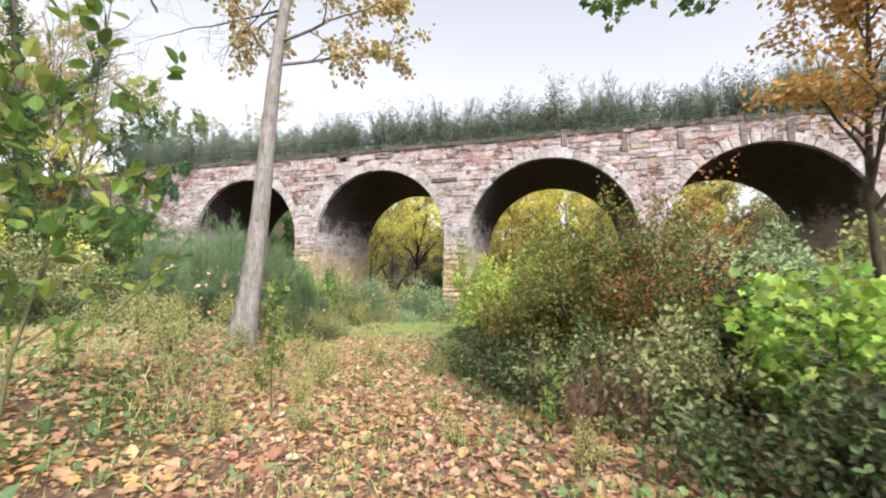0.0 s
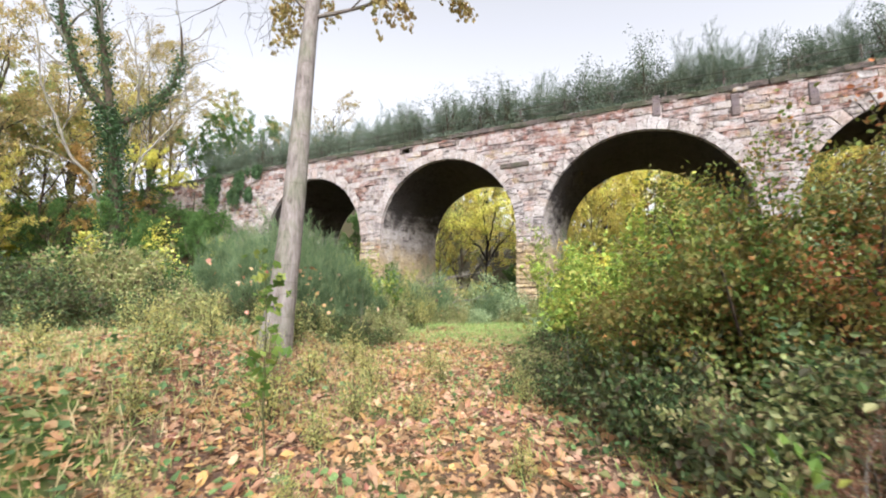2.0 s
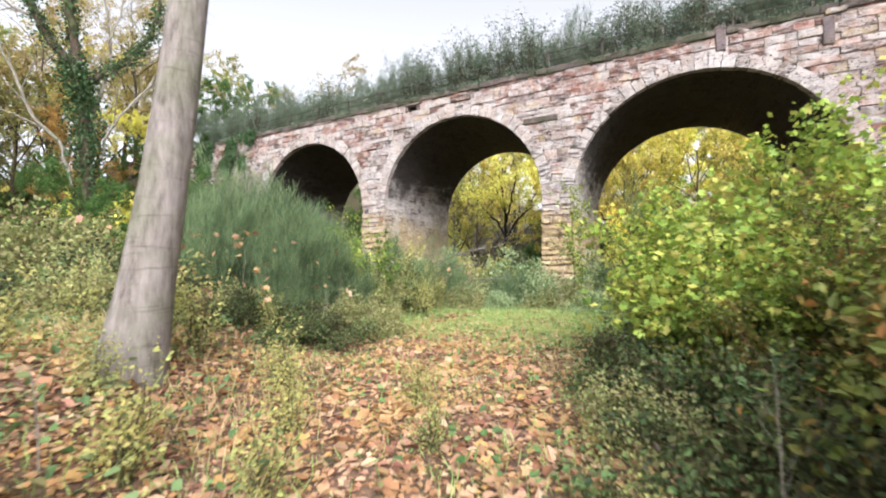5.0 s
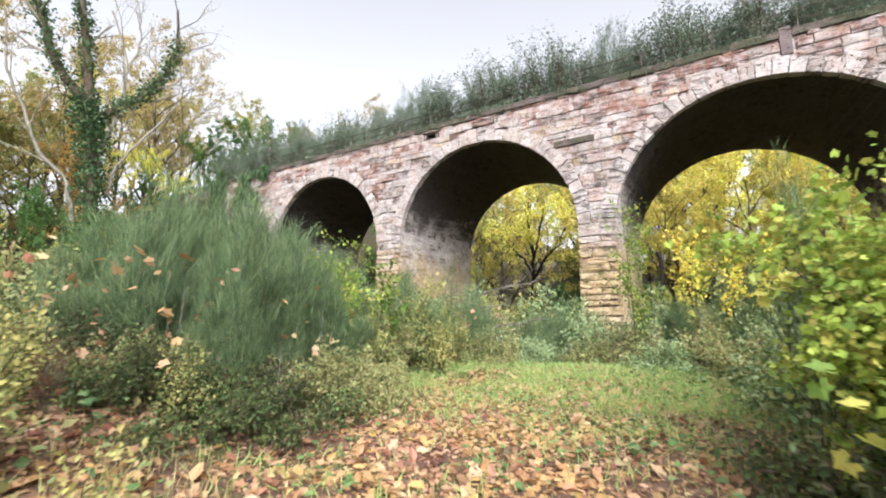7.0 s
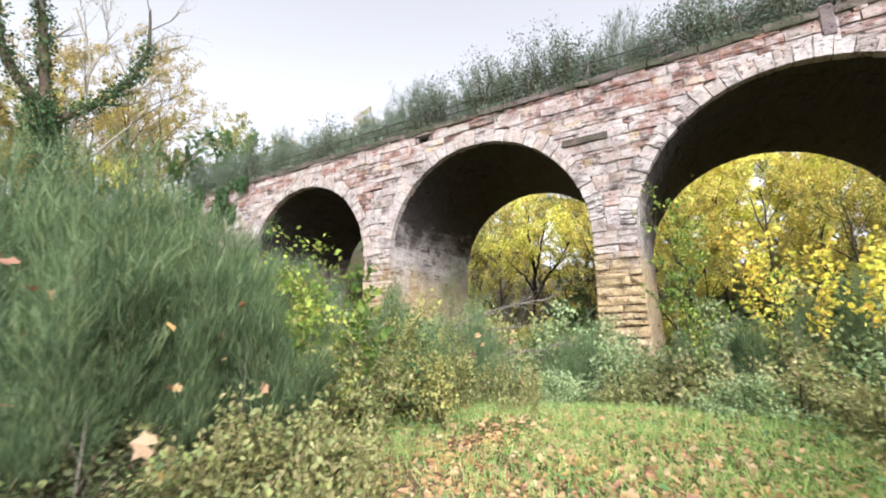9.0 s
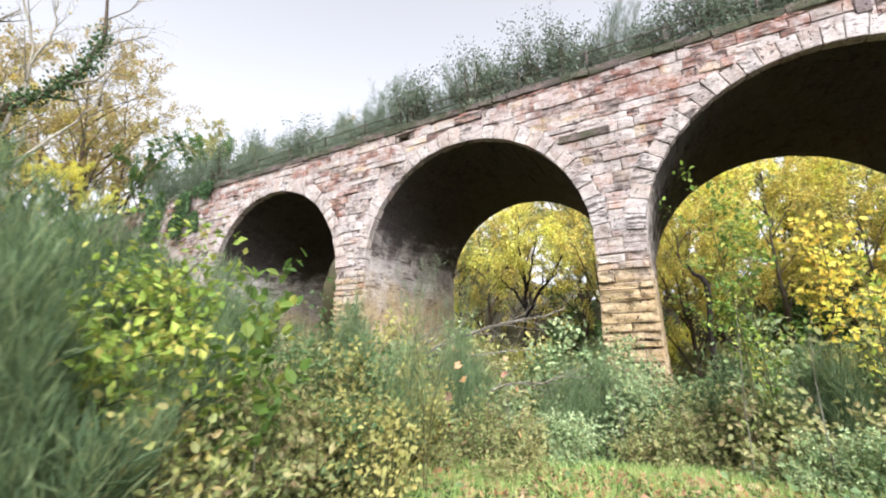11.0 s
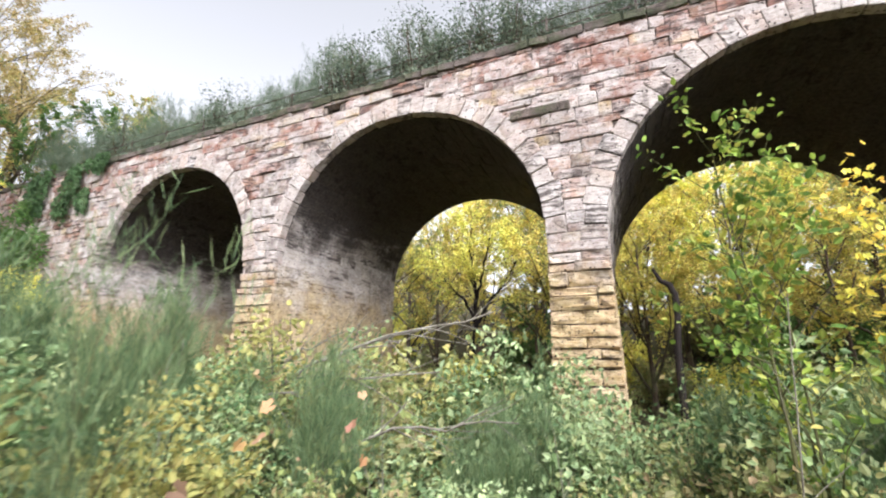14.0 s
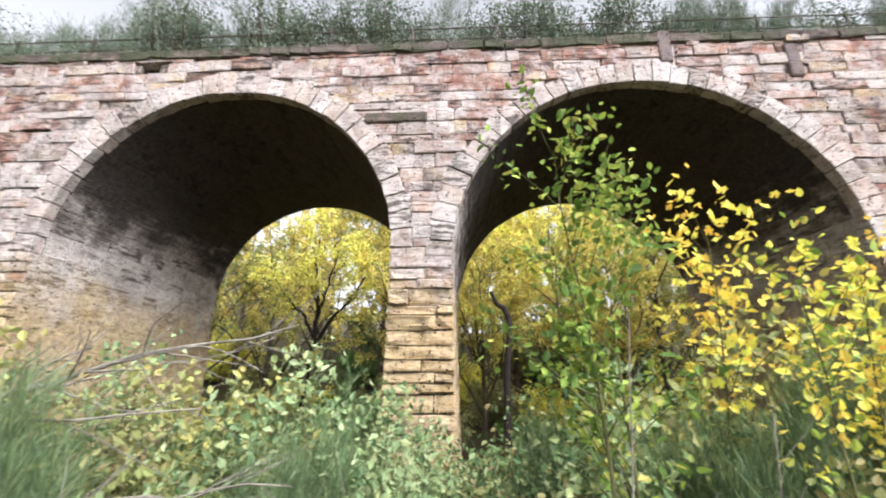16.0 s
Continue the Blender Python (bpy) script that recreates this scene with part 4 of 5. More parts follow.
def sycamore():
    """The leaning tree beside the path, with its first boughs high over the clearing."""
    rng = np.random.default_rng(71)
    top = tagged(new("tree"), "smooth grey-barked sycamore leaning beside the path", "tree")
    k = 14
    f = np.linspace(0, 1, k)
    h = 13.0
    pts = np.stack([-0.01 * f * h + 0.05 * np.sin(f * 9), 0.14 * f * h + 0.04 * np.sin(f * 7 + 1), -0.2 + f * h], -1)
    rad = 0.225 * (1 - 0.74 * f) * (1 + 0.4 * np.exp(-f * 22))
    stem = part("trunk", tubes_mesh("trunk", [(pts, rad)], mat_bark, 16), top)
    boughs = []
    for i, (z, way, length) in enumerate([(6.3, (1.0, 0.3, 0.12), 2.6), (6.4, (-0.7, -0.2, 0.75), 2.4), (6.9, (1.0, -0.1, 0.15), 2.8), (7.6, (-0.8, 0.5, 0.7), 3.0), (8.4, (0.6, 0.8, 0.7), 3.2), (9.2, (-0.5, -0.8, 0.7), 3.0), (10.2, (0.7, 0.2, 0.9), 2.6), (11.2, (-0.6, 0.2, 1.0), 2.2)]):
        s = (z + 0.2) / h * (k - 1)
        j = int(s)
        p = pts[j] + (pts[j + 1] - pts[j]) * (s - j)
        boughs.append(limb(rng, p, way, length, 0.045, 0.1, 0.02, 7, 0.25))
        part("limb", tubes_mesh("limb", [boughs[-1]], mat_bark, 7), stem)
    small = []
    for b in boughs:
        for m in fork(rng, b, 6, 0.8, 0.45, -0.02, 0.14, 0.3):
            small.append(m)
            small += fork(rng, m, 3, 0.8, 0.5, -0.05, 0.15, 0.3)
    part("twigwork", tubes_mesh("twigwork", small, mat_bark, 4), top, kind="stuff")
    for z, way in ((8.2, (-1.0, 0.15, 0.12)), (9.4, (-0.9, 0.5, 0.1))):
        bare = limb(rng, pts[int((z + 0.2) / h * (k - 1))], way, 5.0, 0.03, 0.09, -0.03, 9, 0.15)
        arm = part("limb", tubes_mesh("limb", [bare], mat_wood, 5), stem, "bare drooping limb")
        thin = fork(rng, bare, 9, 0.7, 0.35, -0.04, 0.14, 0.2)
        for b in thin[:]:
            thin += fork(rng, b, 4, 0.7, 0.5, -0.04, 0.16, 0.3)
        part("twigwork", tubes_mesh("twigwork", [(p, np.maximum(r * 0.5, 0.004)) for p, r in thin], mat_wood, 3), top, kind="stuff")
    places, ways = leaf_sites(rng, small, 22, 0.09, 0.5)
    part("crown", leaves_mesh("crown", rng, places, ways, 0.115 * rng.uniform(0.6, 1.3, len(places)), "lobed", leaf["haze"]), top, kind="stuff")
    top.matrix_basis = pose(-6.14, 6.95, ground_z(-6.14, 6.95) - 0.05)


sycamore()


def limbed_tree(name, label, group, stems, wood, leaf_each, size, material, ivy=0.0, shoots=6, ratio=0.34, lift=0.05, pale=()):
    """A tree from lines of (points, first radius): the trunk, then its limbs; ivy: how far it stands off the wood; pale: bare stems beside it."""
    rng = np.random.default_rng(len(stems) * 7 + shoots)

    def smooth(points, radius):
        pts = np.array(points, float)
        f = np.linspace(0, len(pts) - 1, 4 * len(pts))
        line = np.stack([np.interp(f, np.arange(len(pts)), pts[:, i]) for i in range(3)], -1)
        line[1:-1] = (line[:-2] + line[1:-1] * 2 + line[2:]) / 4 + rng.normal(0, 0.04, (len(line) - 2, 3))
        return line, radius * np.linspace(1, 0.3, len(line))

    top = tagged(new(name), label, "tree", group)
    lines = [smooth(p, r) for p, r in stems]
    trunk = part("trunk", tubes_mesh("trunk", lines[:1], wood, 10), top)
    for line in lines[1:]:
        part("limb", tubes_mesh("limb", [line], wood, 7), trunk)
    bare = [smooth(p, r) for p, r in pale]
    for line in bare:
        part("stem", tubes_mesh("stem", [line], mat_pale, 7), trunk, "pale bare stem")
    small = []
    for line in lines[1:] + bare:
        for b in fork(rng, line, shoots, 0.8, ratio, lift, 0.14, 0.3):
            small.append(b)
            for c in fork(rng, b, 4, 0.8, 0.55, lift * 0.5, 0.16, 0.25):
                small += [c] + fork(rng, c, 2, 0.8, 0.5, 0.0, 0.16, 0.3)
    part("twigwork", tubes_mesh("twigwork", [(p[::2], np.maximum(r[::2], 0.006)) for p, r in small], wood if not pale else mat_pale, 3), top, kind="stuff")
    if ivy:
        places, ways = leaf_sites(rng, lines[:1] * 6, 900, ivy * 1.5, 0.3)
        more = leaf_sites(rng, [(p[:max(3, int(len(p) * 0.8))], r) for p, r in lines[1:]], 1300, ivy * 0.85, 0.4)
        places, ways = np.concatenate([places, more[0]]), np.concatenate([ways, more[1]])
        part("ivy", leaves_mesh("ivy", rng, places, ways, 0.16 * rng.uniform(0.6, 1.3, len(places)), "oval", leaf["ivy"], 0.3, 1.4), top, "dark ivy wound round the trunk and limbs", "stuff")
    places, ways = leaf_sites(rng, small, leaf_each, 0.14, 0.2)
    part("crown", leaves_mesh("crown", rng, places, ways, size * rng.uniform(0.6, 1.3, len(places)), "oval", material), top, kind="stuff")
    return top


limbed_tree("ivy_tree", "tall ivy-clad tree with forked limbs and bare twigs", "", [
    ([(-28.9, 15.9, ground_z(-28.9, 15.9) - 0.3), (-28.95, 15.8, 6.0), (-29.05, 15.6, 10.0), (-29.2, 15.1, 12.1)], 0.42),
    ([(-29.2, 15.1, 11.8), (-29.5, 14.0, 13.4), (-29.7, 13.2, 15.7), (-29.8, 12.7, 18.8), (-29.8, 12.5, 21.0)], 0.24),
    ([(-29.1, 15.3, 12.0), (-29.2, 15.0, 14.5), (-29.3, 14.6, 16.8), (-29.4, 14.3, 19.2), (-29.4, 14.2, 21.5)], 0.24),
    ([(-29.0, 15.7, 11.2), (-28.6, 16.8, 12.3), (-28.2, 18.0, 14.0), (-27.9, 18.7, 16.5), (-27.9, 18.5, 18.8)], 0.2)],
    mat_wood, 1, 0.12, leaf["haze"], ivy=0.26, shoots=7, pale=[
    ([(-29.0, 15.7, 6.0), (-29.0, 15.7, 8.2), (-28.9, 16.1, 10.4), (-28.7, 16.6, 12.5), (-28.7, 16.6, 15.1), (-29.0, 15.8, 17.4)], 0.13),
    ([(-28.7, 16.5, 13.7), (-28.5, 17.1, 16.1), (-28.6, 16.9, 18.0)], 0.07),
    ([(-29.2, 15.2, 5.6), (-29.3, 14.8, 7.7), (-29.6, 13.6, 8.9), (-29.7, 13.1, 10.7), (-29.8, 12.3, 12.6), (-29.9, 12.0, 15.5)], 0.12),
    ([(-28.8, 16.3, 7.0), (-28.7, 16.5, 8.7), (-28.3, 17.6, 10.7), (-27.8, 18.9, 12.9), (-27.8, 18.9, 15.7)], 0.09)])
BANK = ground_z(-13.3, 37.0) - 0.3
limbed_tree("forked_tree", "dark forked tree with yellow autumn leaves behind the arch", "", [
    ([(-13.5, 37.0, BANK), (-13.2, 37.0, 0.7), (-13.0, 37.0, 3.5)], 0.2),
    ([(-13.0, 37.0, 3.4), (-12.9, 37.0, 5.3), (-13.1, 36.7, 7.2), (-13.0, 36.6, 9.0)], 0.13),
    ([(-13.0, 37.0, 3.0), (-12.1, 37.0, 4.6), (-11.1, 37.0, 5.6), (-10.2, 36.9, 7.2)], 0.12),
    ([(-13.0, 37.0, 3.6), (-13.7, 36.8, 4.9), (-14.8, 36.9, 5.8), (-15.6, 36.8, 7.2)], 0.1),
    ([(-12.9, 37.0, 4.6), (-12.3, 36.5, 6.2), (-11.8, 36.3, 8.2)], 0.09)],
    mat_black, 16, 0.15, leaf["yellow"], shoots=7, ratio=0.42, lift=0.0)

# woodland
woods = [tree_meshes(seed, h, 0.2, 14, each, size, leaf[k], wood, first=first, reach=reach) for seed, h, k, first, reach, each, size, wood in
         ((81, 12, "gold", 0.12, 0.45, 46, 0.2, mat_wood), (82, 14, "far", 0.12, 0.42, 46, 0.2, mat_wood), (83, 11, "yellow", 0.12, 0.5, 46, 0.2, mat_wood), (84, 11, "green", 0.1, 0.48, 46, 0.2, mat_wood),
          (86, 12, "orange", 0.12, 0.45, 46, 0.2, mat_wood), (87, 15, "haze", 0.15, 0.4, 32, 0.16, mat_wood))]
KINDS = ("olive and gold autumn tree", "yellowing autumn tree in the woodland", "bright yellow autumn tree", "green-leaved tree in the woodland", "rusty orange autumn tree", "half-bare grey tree with thin golden leaves")
rng = np.random.default_rng(88)
spots = [(-16.5, 39.5, 0, 0.9), (-8.5, 40.0, 0, 0.9), (-4.0, 37.5, 0, 0.75), (0.5, 39.0, 0, 0.9), (3.5, 36.5, 0, 0.75), (6.5, 40.0, 1, 0.85), (10.0, 37.5, 0, 0.8), (13.5, 40.5, 1, 0.9), (-20, 39, 1, 0.85), (-23.5, 37, 3, 0.8), (-1.5, 44, 2, 1.0), (-6, 46, 0, 1.0), (-11, 45, 1, 1.0), (4, 46, 2, 1.0), (9, 46, 1, 1.0), (15, 46, 0, 1.0),
         (-16, 47, 0, 1.05), (-22, 46, 1, 1.05), (0, 52, 2, 1.1), (-4, 50, 0, 1.1), (4, 57, 1, 1.2), (-13, 57, 0, 1.2), (12, 58, 2, 1.2), (-5, 59, 2, 1.2), (-9, 53, 1, 1.1), (8, 53, 0, 1.1), (-18, 55, 1, 1.1), (16, 54, 1, 1.1), (-28, 47, 1, 1.1), (-27, 39.5, 3, 0.8), (20, 41, 0, 1.0), (24, 47, 1, 1.1), (19, 36, 3, 0.8),
         (-33, 40, 5, 0.85), (-38, 36, 3, 0.85), (-35.5, 30, 3, 0.85), (-33, 32, 5, 0.6), (-39, 25, 5, 0.85), (-34, 24, 3, 0.5), (-42, 19, 5, 1.0), (-37, 17, 5, 0.95), (-36, 21.5, 5, 0.8), (-33.5, 17.5, 4, 0.62), (-33.5, 20.5, 2, 0.42), (-31.5, 19.0, 3, 0.4), (-35, 12, 5, 1.0), (-29, 16.5, 3, 0.4), (-33, 8, 5, 1.0), (-33, 4, 5, 1.0), (-38, 10, 0, 0.75), (-37, 5, 1, 0.8), (-40, 14, 1, 0.8), (-34, 1, 0, 0.8), (-39, 20.5, 0, 0.7), (-43, 24, 5, 0.9), (-31.5, 11, 0, 0.5), (-32, 6, 3, 0.5), (-30, 2.5, 3, 0.6), (-36, 15, 1, 0.7), (-41, 12, 0, 0.8), (-35.5, 7, 1, 0.75), (-38, 1, 1, 0.8), (-45, 15, 1, 0.9), (-33, -1, 5, 0.9), (-31.5, 14, 3, 0.45), (-32, 9, 3, 0.5), (-22, 12.5, 3, 0.38), (-20.5, 15.5, 3, 0.36), (-24, 18.5, 3, 0.42),
         (-26, 3, 5, 0.9), (-22, -3, 1, 1.0), (-8, -10, 1, 1.1), (12, -7, 1, 1.1), (19, 2, 0, 1.1), (18, 13, 3, 0.8), (26, 10, 0, 1.1), (26, 22, 3, 1.0), (-42, 9, 5, 1.1), (-48, 28, 1, 0.9), (-44, 35, 1, 0.9), (-52, 16, 1, 0.9), (-46, 2, 1, 0.9), (-60, 22, 1, 1.0)]
for x, y, k, s in spots:
    tree("woodland_tree", KINDS[k], woods[k], x, y, rng.uniform(0, 360), s * rng.uniform(0.94, 1.06), "woodland trees")
tree("orange_tree", "rust-orange autumn tree at the edge of the clearing", tree_meshes(85, 7.5, 0.1, 14, 30, 0.13, leaf["orange"], mat_wood, first=0.4, reach=0.36), 5.3, 8.9)


def overhanging_tree():
    """The tree beside the start of the path, one bough of which hangs over the clearing."""
    rng = np.random.default_rng(77)
    top = tagged(new("tree"), "dark-barked tree with a green bough over the path", "tree")
    trunk = limb(rng, (0, 0, -0.2), (0.02, 0, 1), 7.5, 0.17, 0.03, 0.05, 9, 0.4)
    part("trunk", tubes_mesh("trunk", [trunk], mat_wood, 10), top)
    bough = limb(rng, trunk[0][5], (-3.3, 2.0, -0.1), 3.8, 0.04, 0.03, 0.0, 8, 0.2)
    part("limb", tubes_mesh("limb", [bough], mat_wood, 6), top)
    twigs = fork(rng, bough, 6, 0.6, 0.2, -0.05, 0.1, 0.6)
    part("twigwork", tubes_mesh("twigwork", twigs, mat_wood, 4), top, kind="stuff")
    places, ways = leaf_sites(rng, twigs, 16, 0.06, 0.4)
    part("crown", leaves_mesh("crown", rng, places, ways, 0.12 * rng.uniform(0.7, 1.2, len(places)), "lobed", leaf["green"]), top, kind="stuff")
    top.matrix_basis = pose(4.0, 2.4, ground_z(4.0, 2.4))


overhanging_tree()


def snag():
    top = tagged(new("snag"), "thin black crooked dead trunk under the arch", "dead tree")
    foot = ground_z(-4.0, 25.2)
    pts = [(-4.0, 25.2, foot - 0.1), (-4.05, 25.2, 0.2), (-4.02, 25.2, 1.6), (-3.92, 25.2, 2.45), (-3.92, 25.2, 2.95), (-4.02, 25.2, 3.2), (-4.2, 25.2, 3.3), (-4.34, 25.2, 3.62)]
    part("trunk", tubes_mesh("trunk", [(pts, [0.1, 0.09, 0.085, 0.08, 0.08, 0.075, 0.06, 0.035])], mat_black, 7), top)


snag()


def ivy_curtain(x, y, z, w, h, seed):
    """Ivy that hangs over the parapet."""
    rng = np.random.default_rng(seed)
    top = tagged(new("hanging_ivy"), "dark ivy hanging over the parapet", "ivy")
    lines = [limb(rng, (rng.normal(0, w * 0.4), 0.1, 0.1), (rng.normal(0, 0.25), -0.12, -1), h * rng.uniform(0.4, 1.0), 0.012, 0.08, -0.02, 6, 0.4) for _ in range(14)]
    part("twigwork", tubes_mesh("twigwork", lines, mat_wood, 4), top, kind="stuff")
    places, ways = leaf_sites(rng, lines, 130, 0.09, 0.6)
    places[:, 1] = np.minimum(places[:, 1], 0.0) * 0.6
    part("foliage", leaves_mesh("foliage", rng, places, ways, 0.13 * rng.uniform(0.6, 1.3, len(places)), "oval", leaf["ivy"], 0.2, 1.4), top, kind="stuff")
    top.matrix_basis = pose(x, y, z)


ivy_curtain(-28.4, 23.75, 10.3, 0.7, 3.2, 1)
ivy_curtain(-31.5, 23.75, 10.3, 1.4, 2.4, 2)
ivy_curtain(-26.6, 23.75, 10.35, 0.8, 1.0, 3)
for i, x in enumerate((-27.4, -29.4, -31.5)):
    ivy_curtain(x, 23.85, 8.85, 0.3, 1.2, 10 + i)

# thickets on the banks
thickets = [shrub_meshes(47, 1.6, 1.6, 2.4, 18, 7, 12, 0.13, "oval", leaf["green"], mat_wood, low=0.1, joined=True), shrub_meshes(48, 1.6, 1.6, 2.2, 18, 7, 12, 0.13, "oval", leaf["herb"], mat_wood, low=0.1, joined=True), shrub_meshes(49, 1.5, 1.5, 2.3, 18, 7, 12, 0.13, "oval", leaf["yellow"], mat_wood, low=0.1, joined=True)]
rng = np.random.default_rng(99)
banks = [(-17, 16.5), (-19, 13.5), (-18.5, 10.5), (-21, 17.5), (-22, 20.5), (-24.5, 16.5), (-25, 21.5), (-27, 19), (-27.5, 22.5), (-21.5, 10.5), (-23.5, 13.8), (-26.5, 12), (-28, 15.5), (-30, 21), (-31, 23), (-20, 7.5), (-24, 7), (-29.5, 23.2), (-32, 16),
         (-14, 34.5), (-10, 34), (-6, 35), (-2, 34.2), (2, 34.5), (6, 35), (10, 34.3), (14, 35), (-18, 34.5), (-22, 35), (-12, 40), (-5, 42), (1.5, 42.5), (8, 43), (-18, 43), (13, 43), (-25, 42), (-8, 37), (-1, 37), (7, 37.2), (4, 40.5), (-15.5, 36.5),
         (-30, 26), (-31, 30), (-29.5, 33), (-11, 36.5), (-13.5, 38.5), (-3.5, 39.5), (5.5, 38.5), (10.5, 40), (-7, 44), (3, 45), (-21, 38), (-16, 40.5), (0, 40.5), (-9.5, 42.5), (11.5, 37), (8.5, 14.5), (10, 18), (9, 11), (14, 20.5), (17.5, 19)]
banks += [(rng.uniform(-62, -34), rng.uniform(-4, 20)) for _ in range(18)]
banks += [(rng.uniform(-28, 20), rng.uniform(43, 62)) for _ in range(14)]
for i, (x, y) in enumerate(banks):
    k = int(rng.choice(3, p=(0.5, 0.3, 0.2)))
    shrub("thicket_shrub", ("dense green thicket shrub", "dense olive thicket shrub", "yellow autumn thicket shrub")[k], thickets[k], x, y, rng.uniform(0, 360), rng.uniform(0.9, 1.35) * (1.7 if y > 43 or x < -34 else 1.0), "thicket on the banks")
shrub("yellow_bush", "bright golden-yellow bush at the end of the viaduct", thickets[2], -30.6, 17.6, 40, 2.0)


# ---- fallen leaves, grass and low plants ----
def scatter(rng, count, x0, x1, y0, y1, keep):
    x, y = rng.uniform(x0, x1, count * 4), rng.uniform(y0, y1, count * 4)
    k = np.array([rng.random() < keep(a, b) for a, b in zip(x, y)])
    x, y = x[k][:count], y[k][:count]
    return np.stack([x, y, [ground_z(a, b) for a, b in zip(x, y)]], -1)


def patch(x, y, s, seed):
    return noise.noise((x * s, y * s, seed)) * 0.5 + 0.5


def stuff(name, label, category, rng, p, w, sizes, shape, material, flat, width=1.0):
    tagged(new(name, leaves_mesh(name, rng, p, w, sizes, shape, material, flat, width)), label, category, kind="stuff")


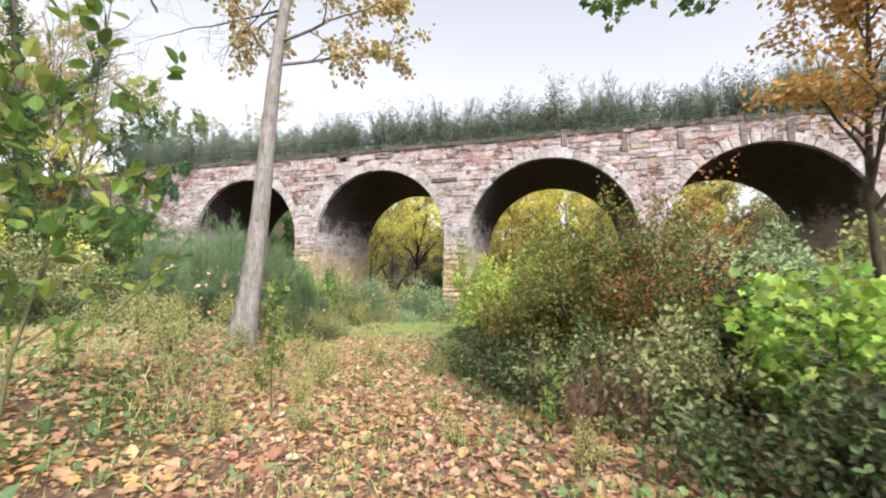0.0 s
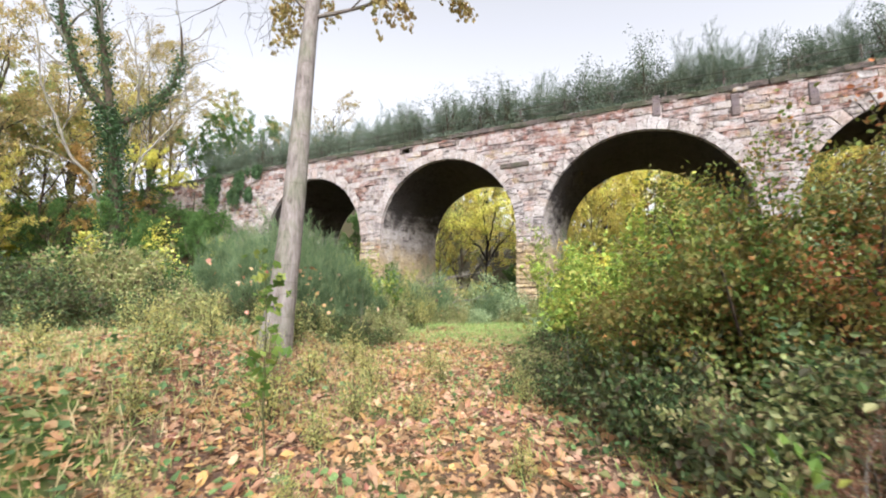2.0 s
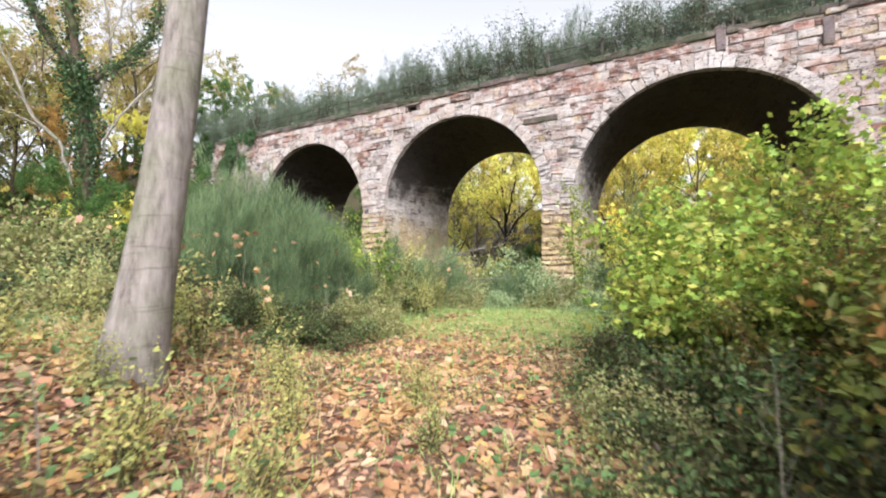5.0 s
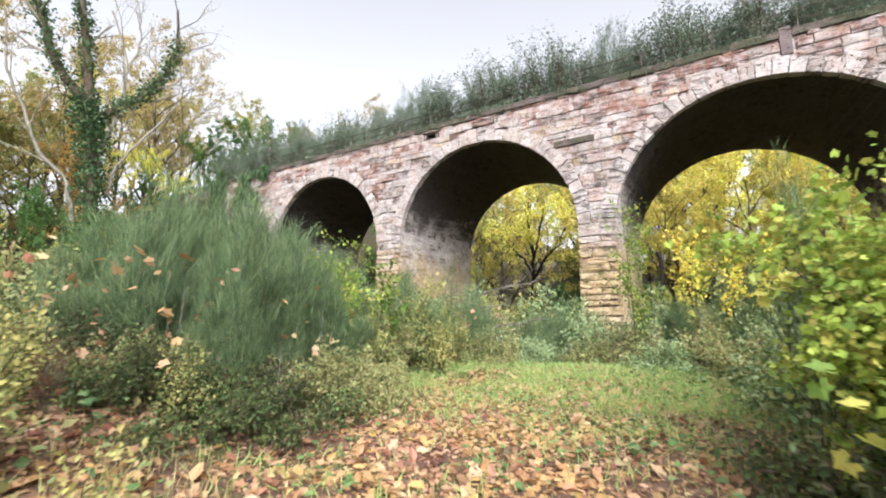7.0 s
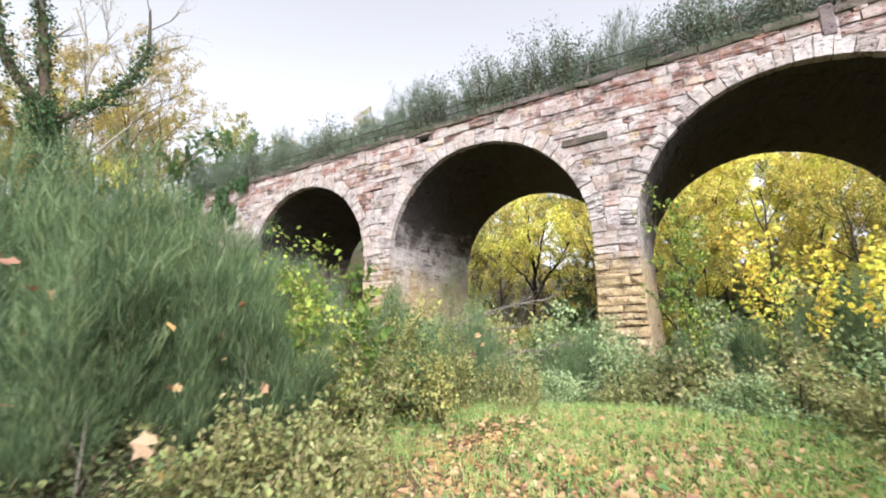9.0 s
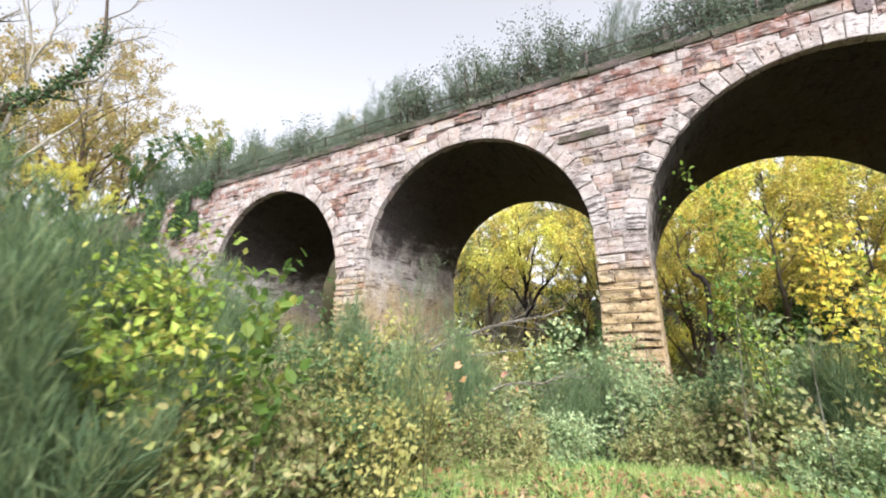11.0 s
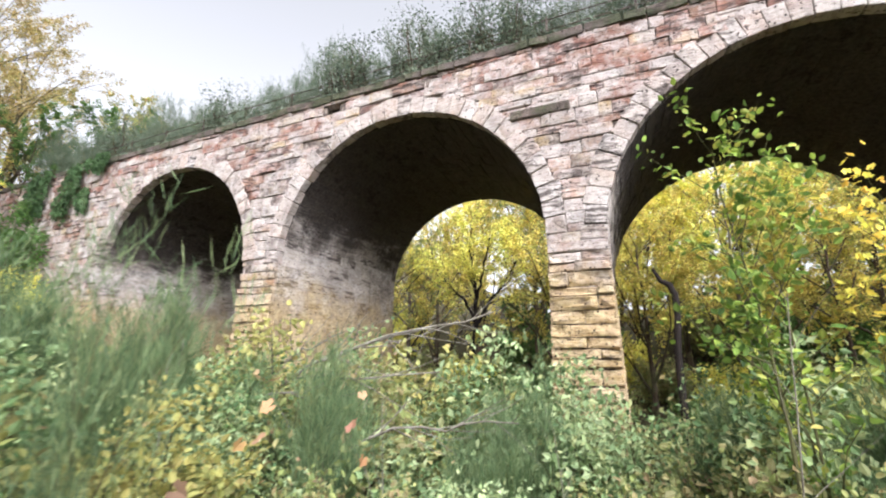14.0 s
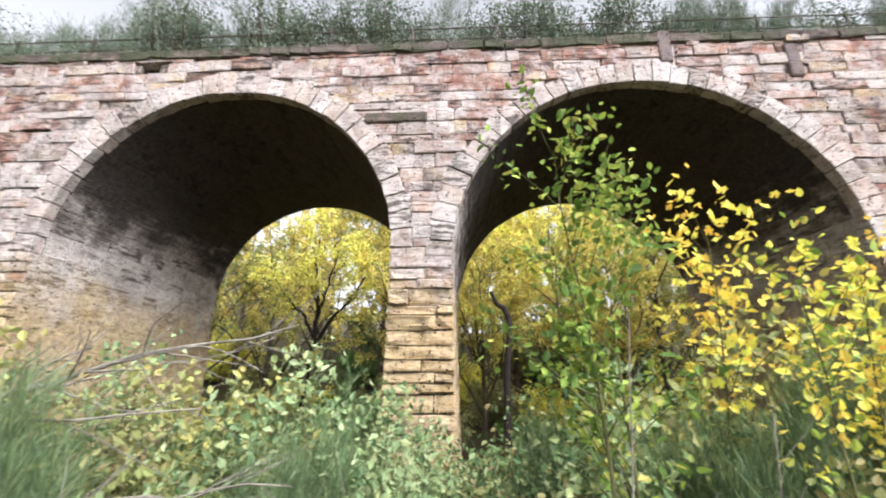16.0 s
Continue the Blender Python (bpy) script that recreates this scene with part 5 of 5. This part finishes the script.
def ground_cover():
    rng = np.random.default_rng(91)

    def litter(x, y):
        d = abs(path_x(y) - x)
        return 0.45 + 0.55 * max(bump01(d, 2.0, 0.5), bump01(patch(x, y, 0.5, 2), 0.36, 0.56) * bump01(y, 12, 7) * bump01(x, 2.5, -0.5)) * (1 - 0.55 * bump01(y, 11, 17))
    p = scatter(rng, 64000, -16, 4.5, -1.5, 18.5, lambda x, y: litter(x, y) * bump01(y, -2.5, -0.5) * bump01(x, -17, -11) * bump01(x, 5, 2.5)) + np.array([0, 0, 0.014])
    w = rng.normal(0, 1, p.shape) * (1, 1, 0.3)
    size = 0.042 + 0.1 * rng.random(len(p)) ** 2
    half = len(p) * 2 // 5
    stuff("fallen_leaves", "carpet of pinkish brown fallen maple leaves", "fallen leaves", rng, p[:half], w[:half], size[:half], "lobed", leaf["litter"], 1.4)
    stuff("fallen_leaves", "scattered tan and brown oval fallen leaves", "fallen leaves", rng, p[half:], w[half:], size[half:], "ovate", leaf["litter"], 1.2)

    p = scatter(rng, 45000, -9, 2.5, 0.4, 14.5, lambda x, y: litter(x, y)) + np.array([0, 0, 0.008])
    stuff("fallen_leaves", "small curled brown fallen leaves", "fallen leaves", rng, p, rng.normal(0, 1, p.shape) * (1, 1, 0.25), rng.uniform(0.03, 0.075, len(p)), "oval", leaf["litter"], 1.3)

    def green(x, y):
        return 0.08 + 0.92 * bump01(y, 11, 13.6) * bump01(y, 20, 18) * bump01(patch(x, y, 0.7, 5), 0.2, 0.45) + 0.14 * bump01(patch(x, y, 0.9, 9), 0.5, 0.62)
    p = scatter(rng, 76000, -16, 4, 0.4, 19.5, lambda x, y: green(x, y) * (1.0 if -13 < x < 3 and y > 0.5 else 0.45))
    w = rng.normal(0, 0.5, p.shape) + (0, 0, 1)
    stuff("grass", "short fresh green grass among the leaves", "grass", rng, p, w, rng.uniform(0.06, 0.2, len(p)), "strand", leaf["grass"], 0.1, 0.06)

    def tall(x, y):
        d = abs(path_x(y) - x)
        return bump01(d, 0.9, 1.8) * bump01(patch(x, y, 0.6, 21), 0.45, 0.6) * bump01(y, 13, 10)
    p = scatter(rng, 3500, -10, 0.5, 2.5, 12.5, tall)
    w = rng.normal(0, 0.35, p.shape) + (0, 0, 1)
    stuff("dry_grass", "tufts of pale dry grass beside the path", "grass", rng, p, w, rng.uniform(0.1, 0.3, len(p)), "strand", leaf["straw"], 0.1, 0.025)

    def ivy(x, y):
        d = abs(path_x(y) - x)
        return 0.04 + 0.96 * bump01(d, 1.0, 2.6) * bump01(patch(x, y, 0.45, 12), 0.36, 0.52)
    p = scatter(rng, 32000, -22, 10, -6, 22.8, ivy)
    p[:, 2] += rng.uniform(0.02, 0.25, len(p))
    w = rng.normal(0, 1, p.shape) * (1, 1, 0.4)
    stuff("ground_ivy", "low ivy and bramble leaves over the ground", "ivy", rng, p, w, rng.uniform(0.05, 0.11, len(p)), "oval", leaf["creeper"], 1.2, 1.3)

    def dock_patch(x, y):
        return 0.06 + 0.94 * bump01(patch(x, y, 1.1, 31), 0.52, 0.64)
    p = scatter(rng, 2600, -11, 1.5, 0.6, 14, dock_patch)
    p[:, 2] += rng.uniform(0.02, 0.16, len(p))
    w = rng.normal(0, 1, p.shape) * (1, 1, 0.25)
    stuff("dock_leaves", "broad flat green leaves among the litter", "low plants", rng, p, w, rng.uniform(0.035, 0.085, len(p)), "ovate", leaf["dockgreen"], 1.6, 1.3)


ground_cover()


def coping_weeds():
    rng = np.random.default_rng(93)
    x = rng.uniform(-33, 27, 9000)
    keep = np.array([rng.random() < bump01(patch(a, 0, 0.6, 41), 0.35, 0.65) + 0.1 for a in x])
    x = x[keep]
    p = np.stack([x, FACE + rng.normal(0.35, 0.16, len(x)), 10.3 + np.abs(rng.normal(0, 0.14, len(x)))], -1)
    w = rng.normal(0, 0.6, p.shape) + (0, -0.3, 0.5)
    stuff("coping_weeds", "small weeds and moss along the parapet", "weeds", rng, p, w, rng.uniform(0.08, 0.22, len(p)), "oval", leaf["deck"], 0.5, 0.7)


coping_weeds()


def caught_leaves():
    """Pale dead leaves that have blown into the broom."""
    rng = np.random.default_rng(95)
    spots = np.array([(-8.7, 11.3), (-8.2, 10.4), (-9.3, 13.4), (-9.9, 12.5), (-8.9, 9.0), (-10.0, 10.6), (-7.6, 9.0), (-7.9, 15.7)])
    at = spots[rng.integers(len(spots), size=320)] + rng.normal(0, 0.65, (320, 2))
    p = np.array([(a, b, ground_z(a, b) + h) for (a, b), h in zip(at, rng.uniform(0.1, 1.5, 320))])
    w = rng.normal(0, 1, p.shape)
    stuff("caught_leaves", "pale dead leaves caught in the broom twigs", "dead leaves", rng, p, w, rng.uniform(0.06, 0.12, len(p)), "lobed", leaf["litter"], 0.6)


caught_leaves()
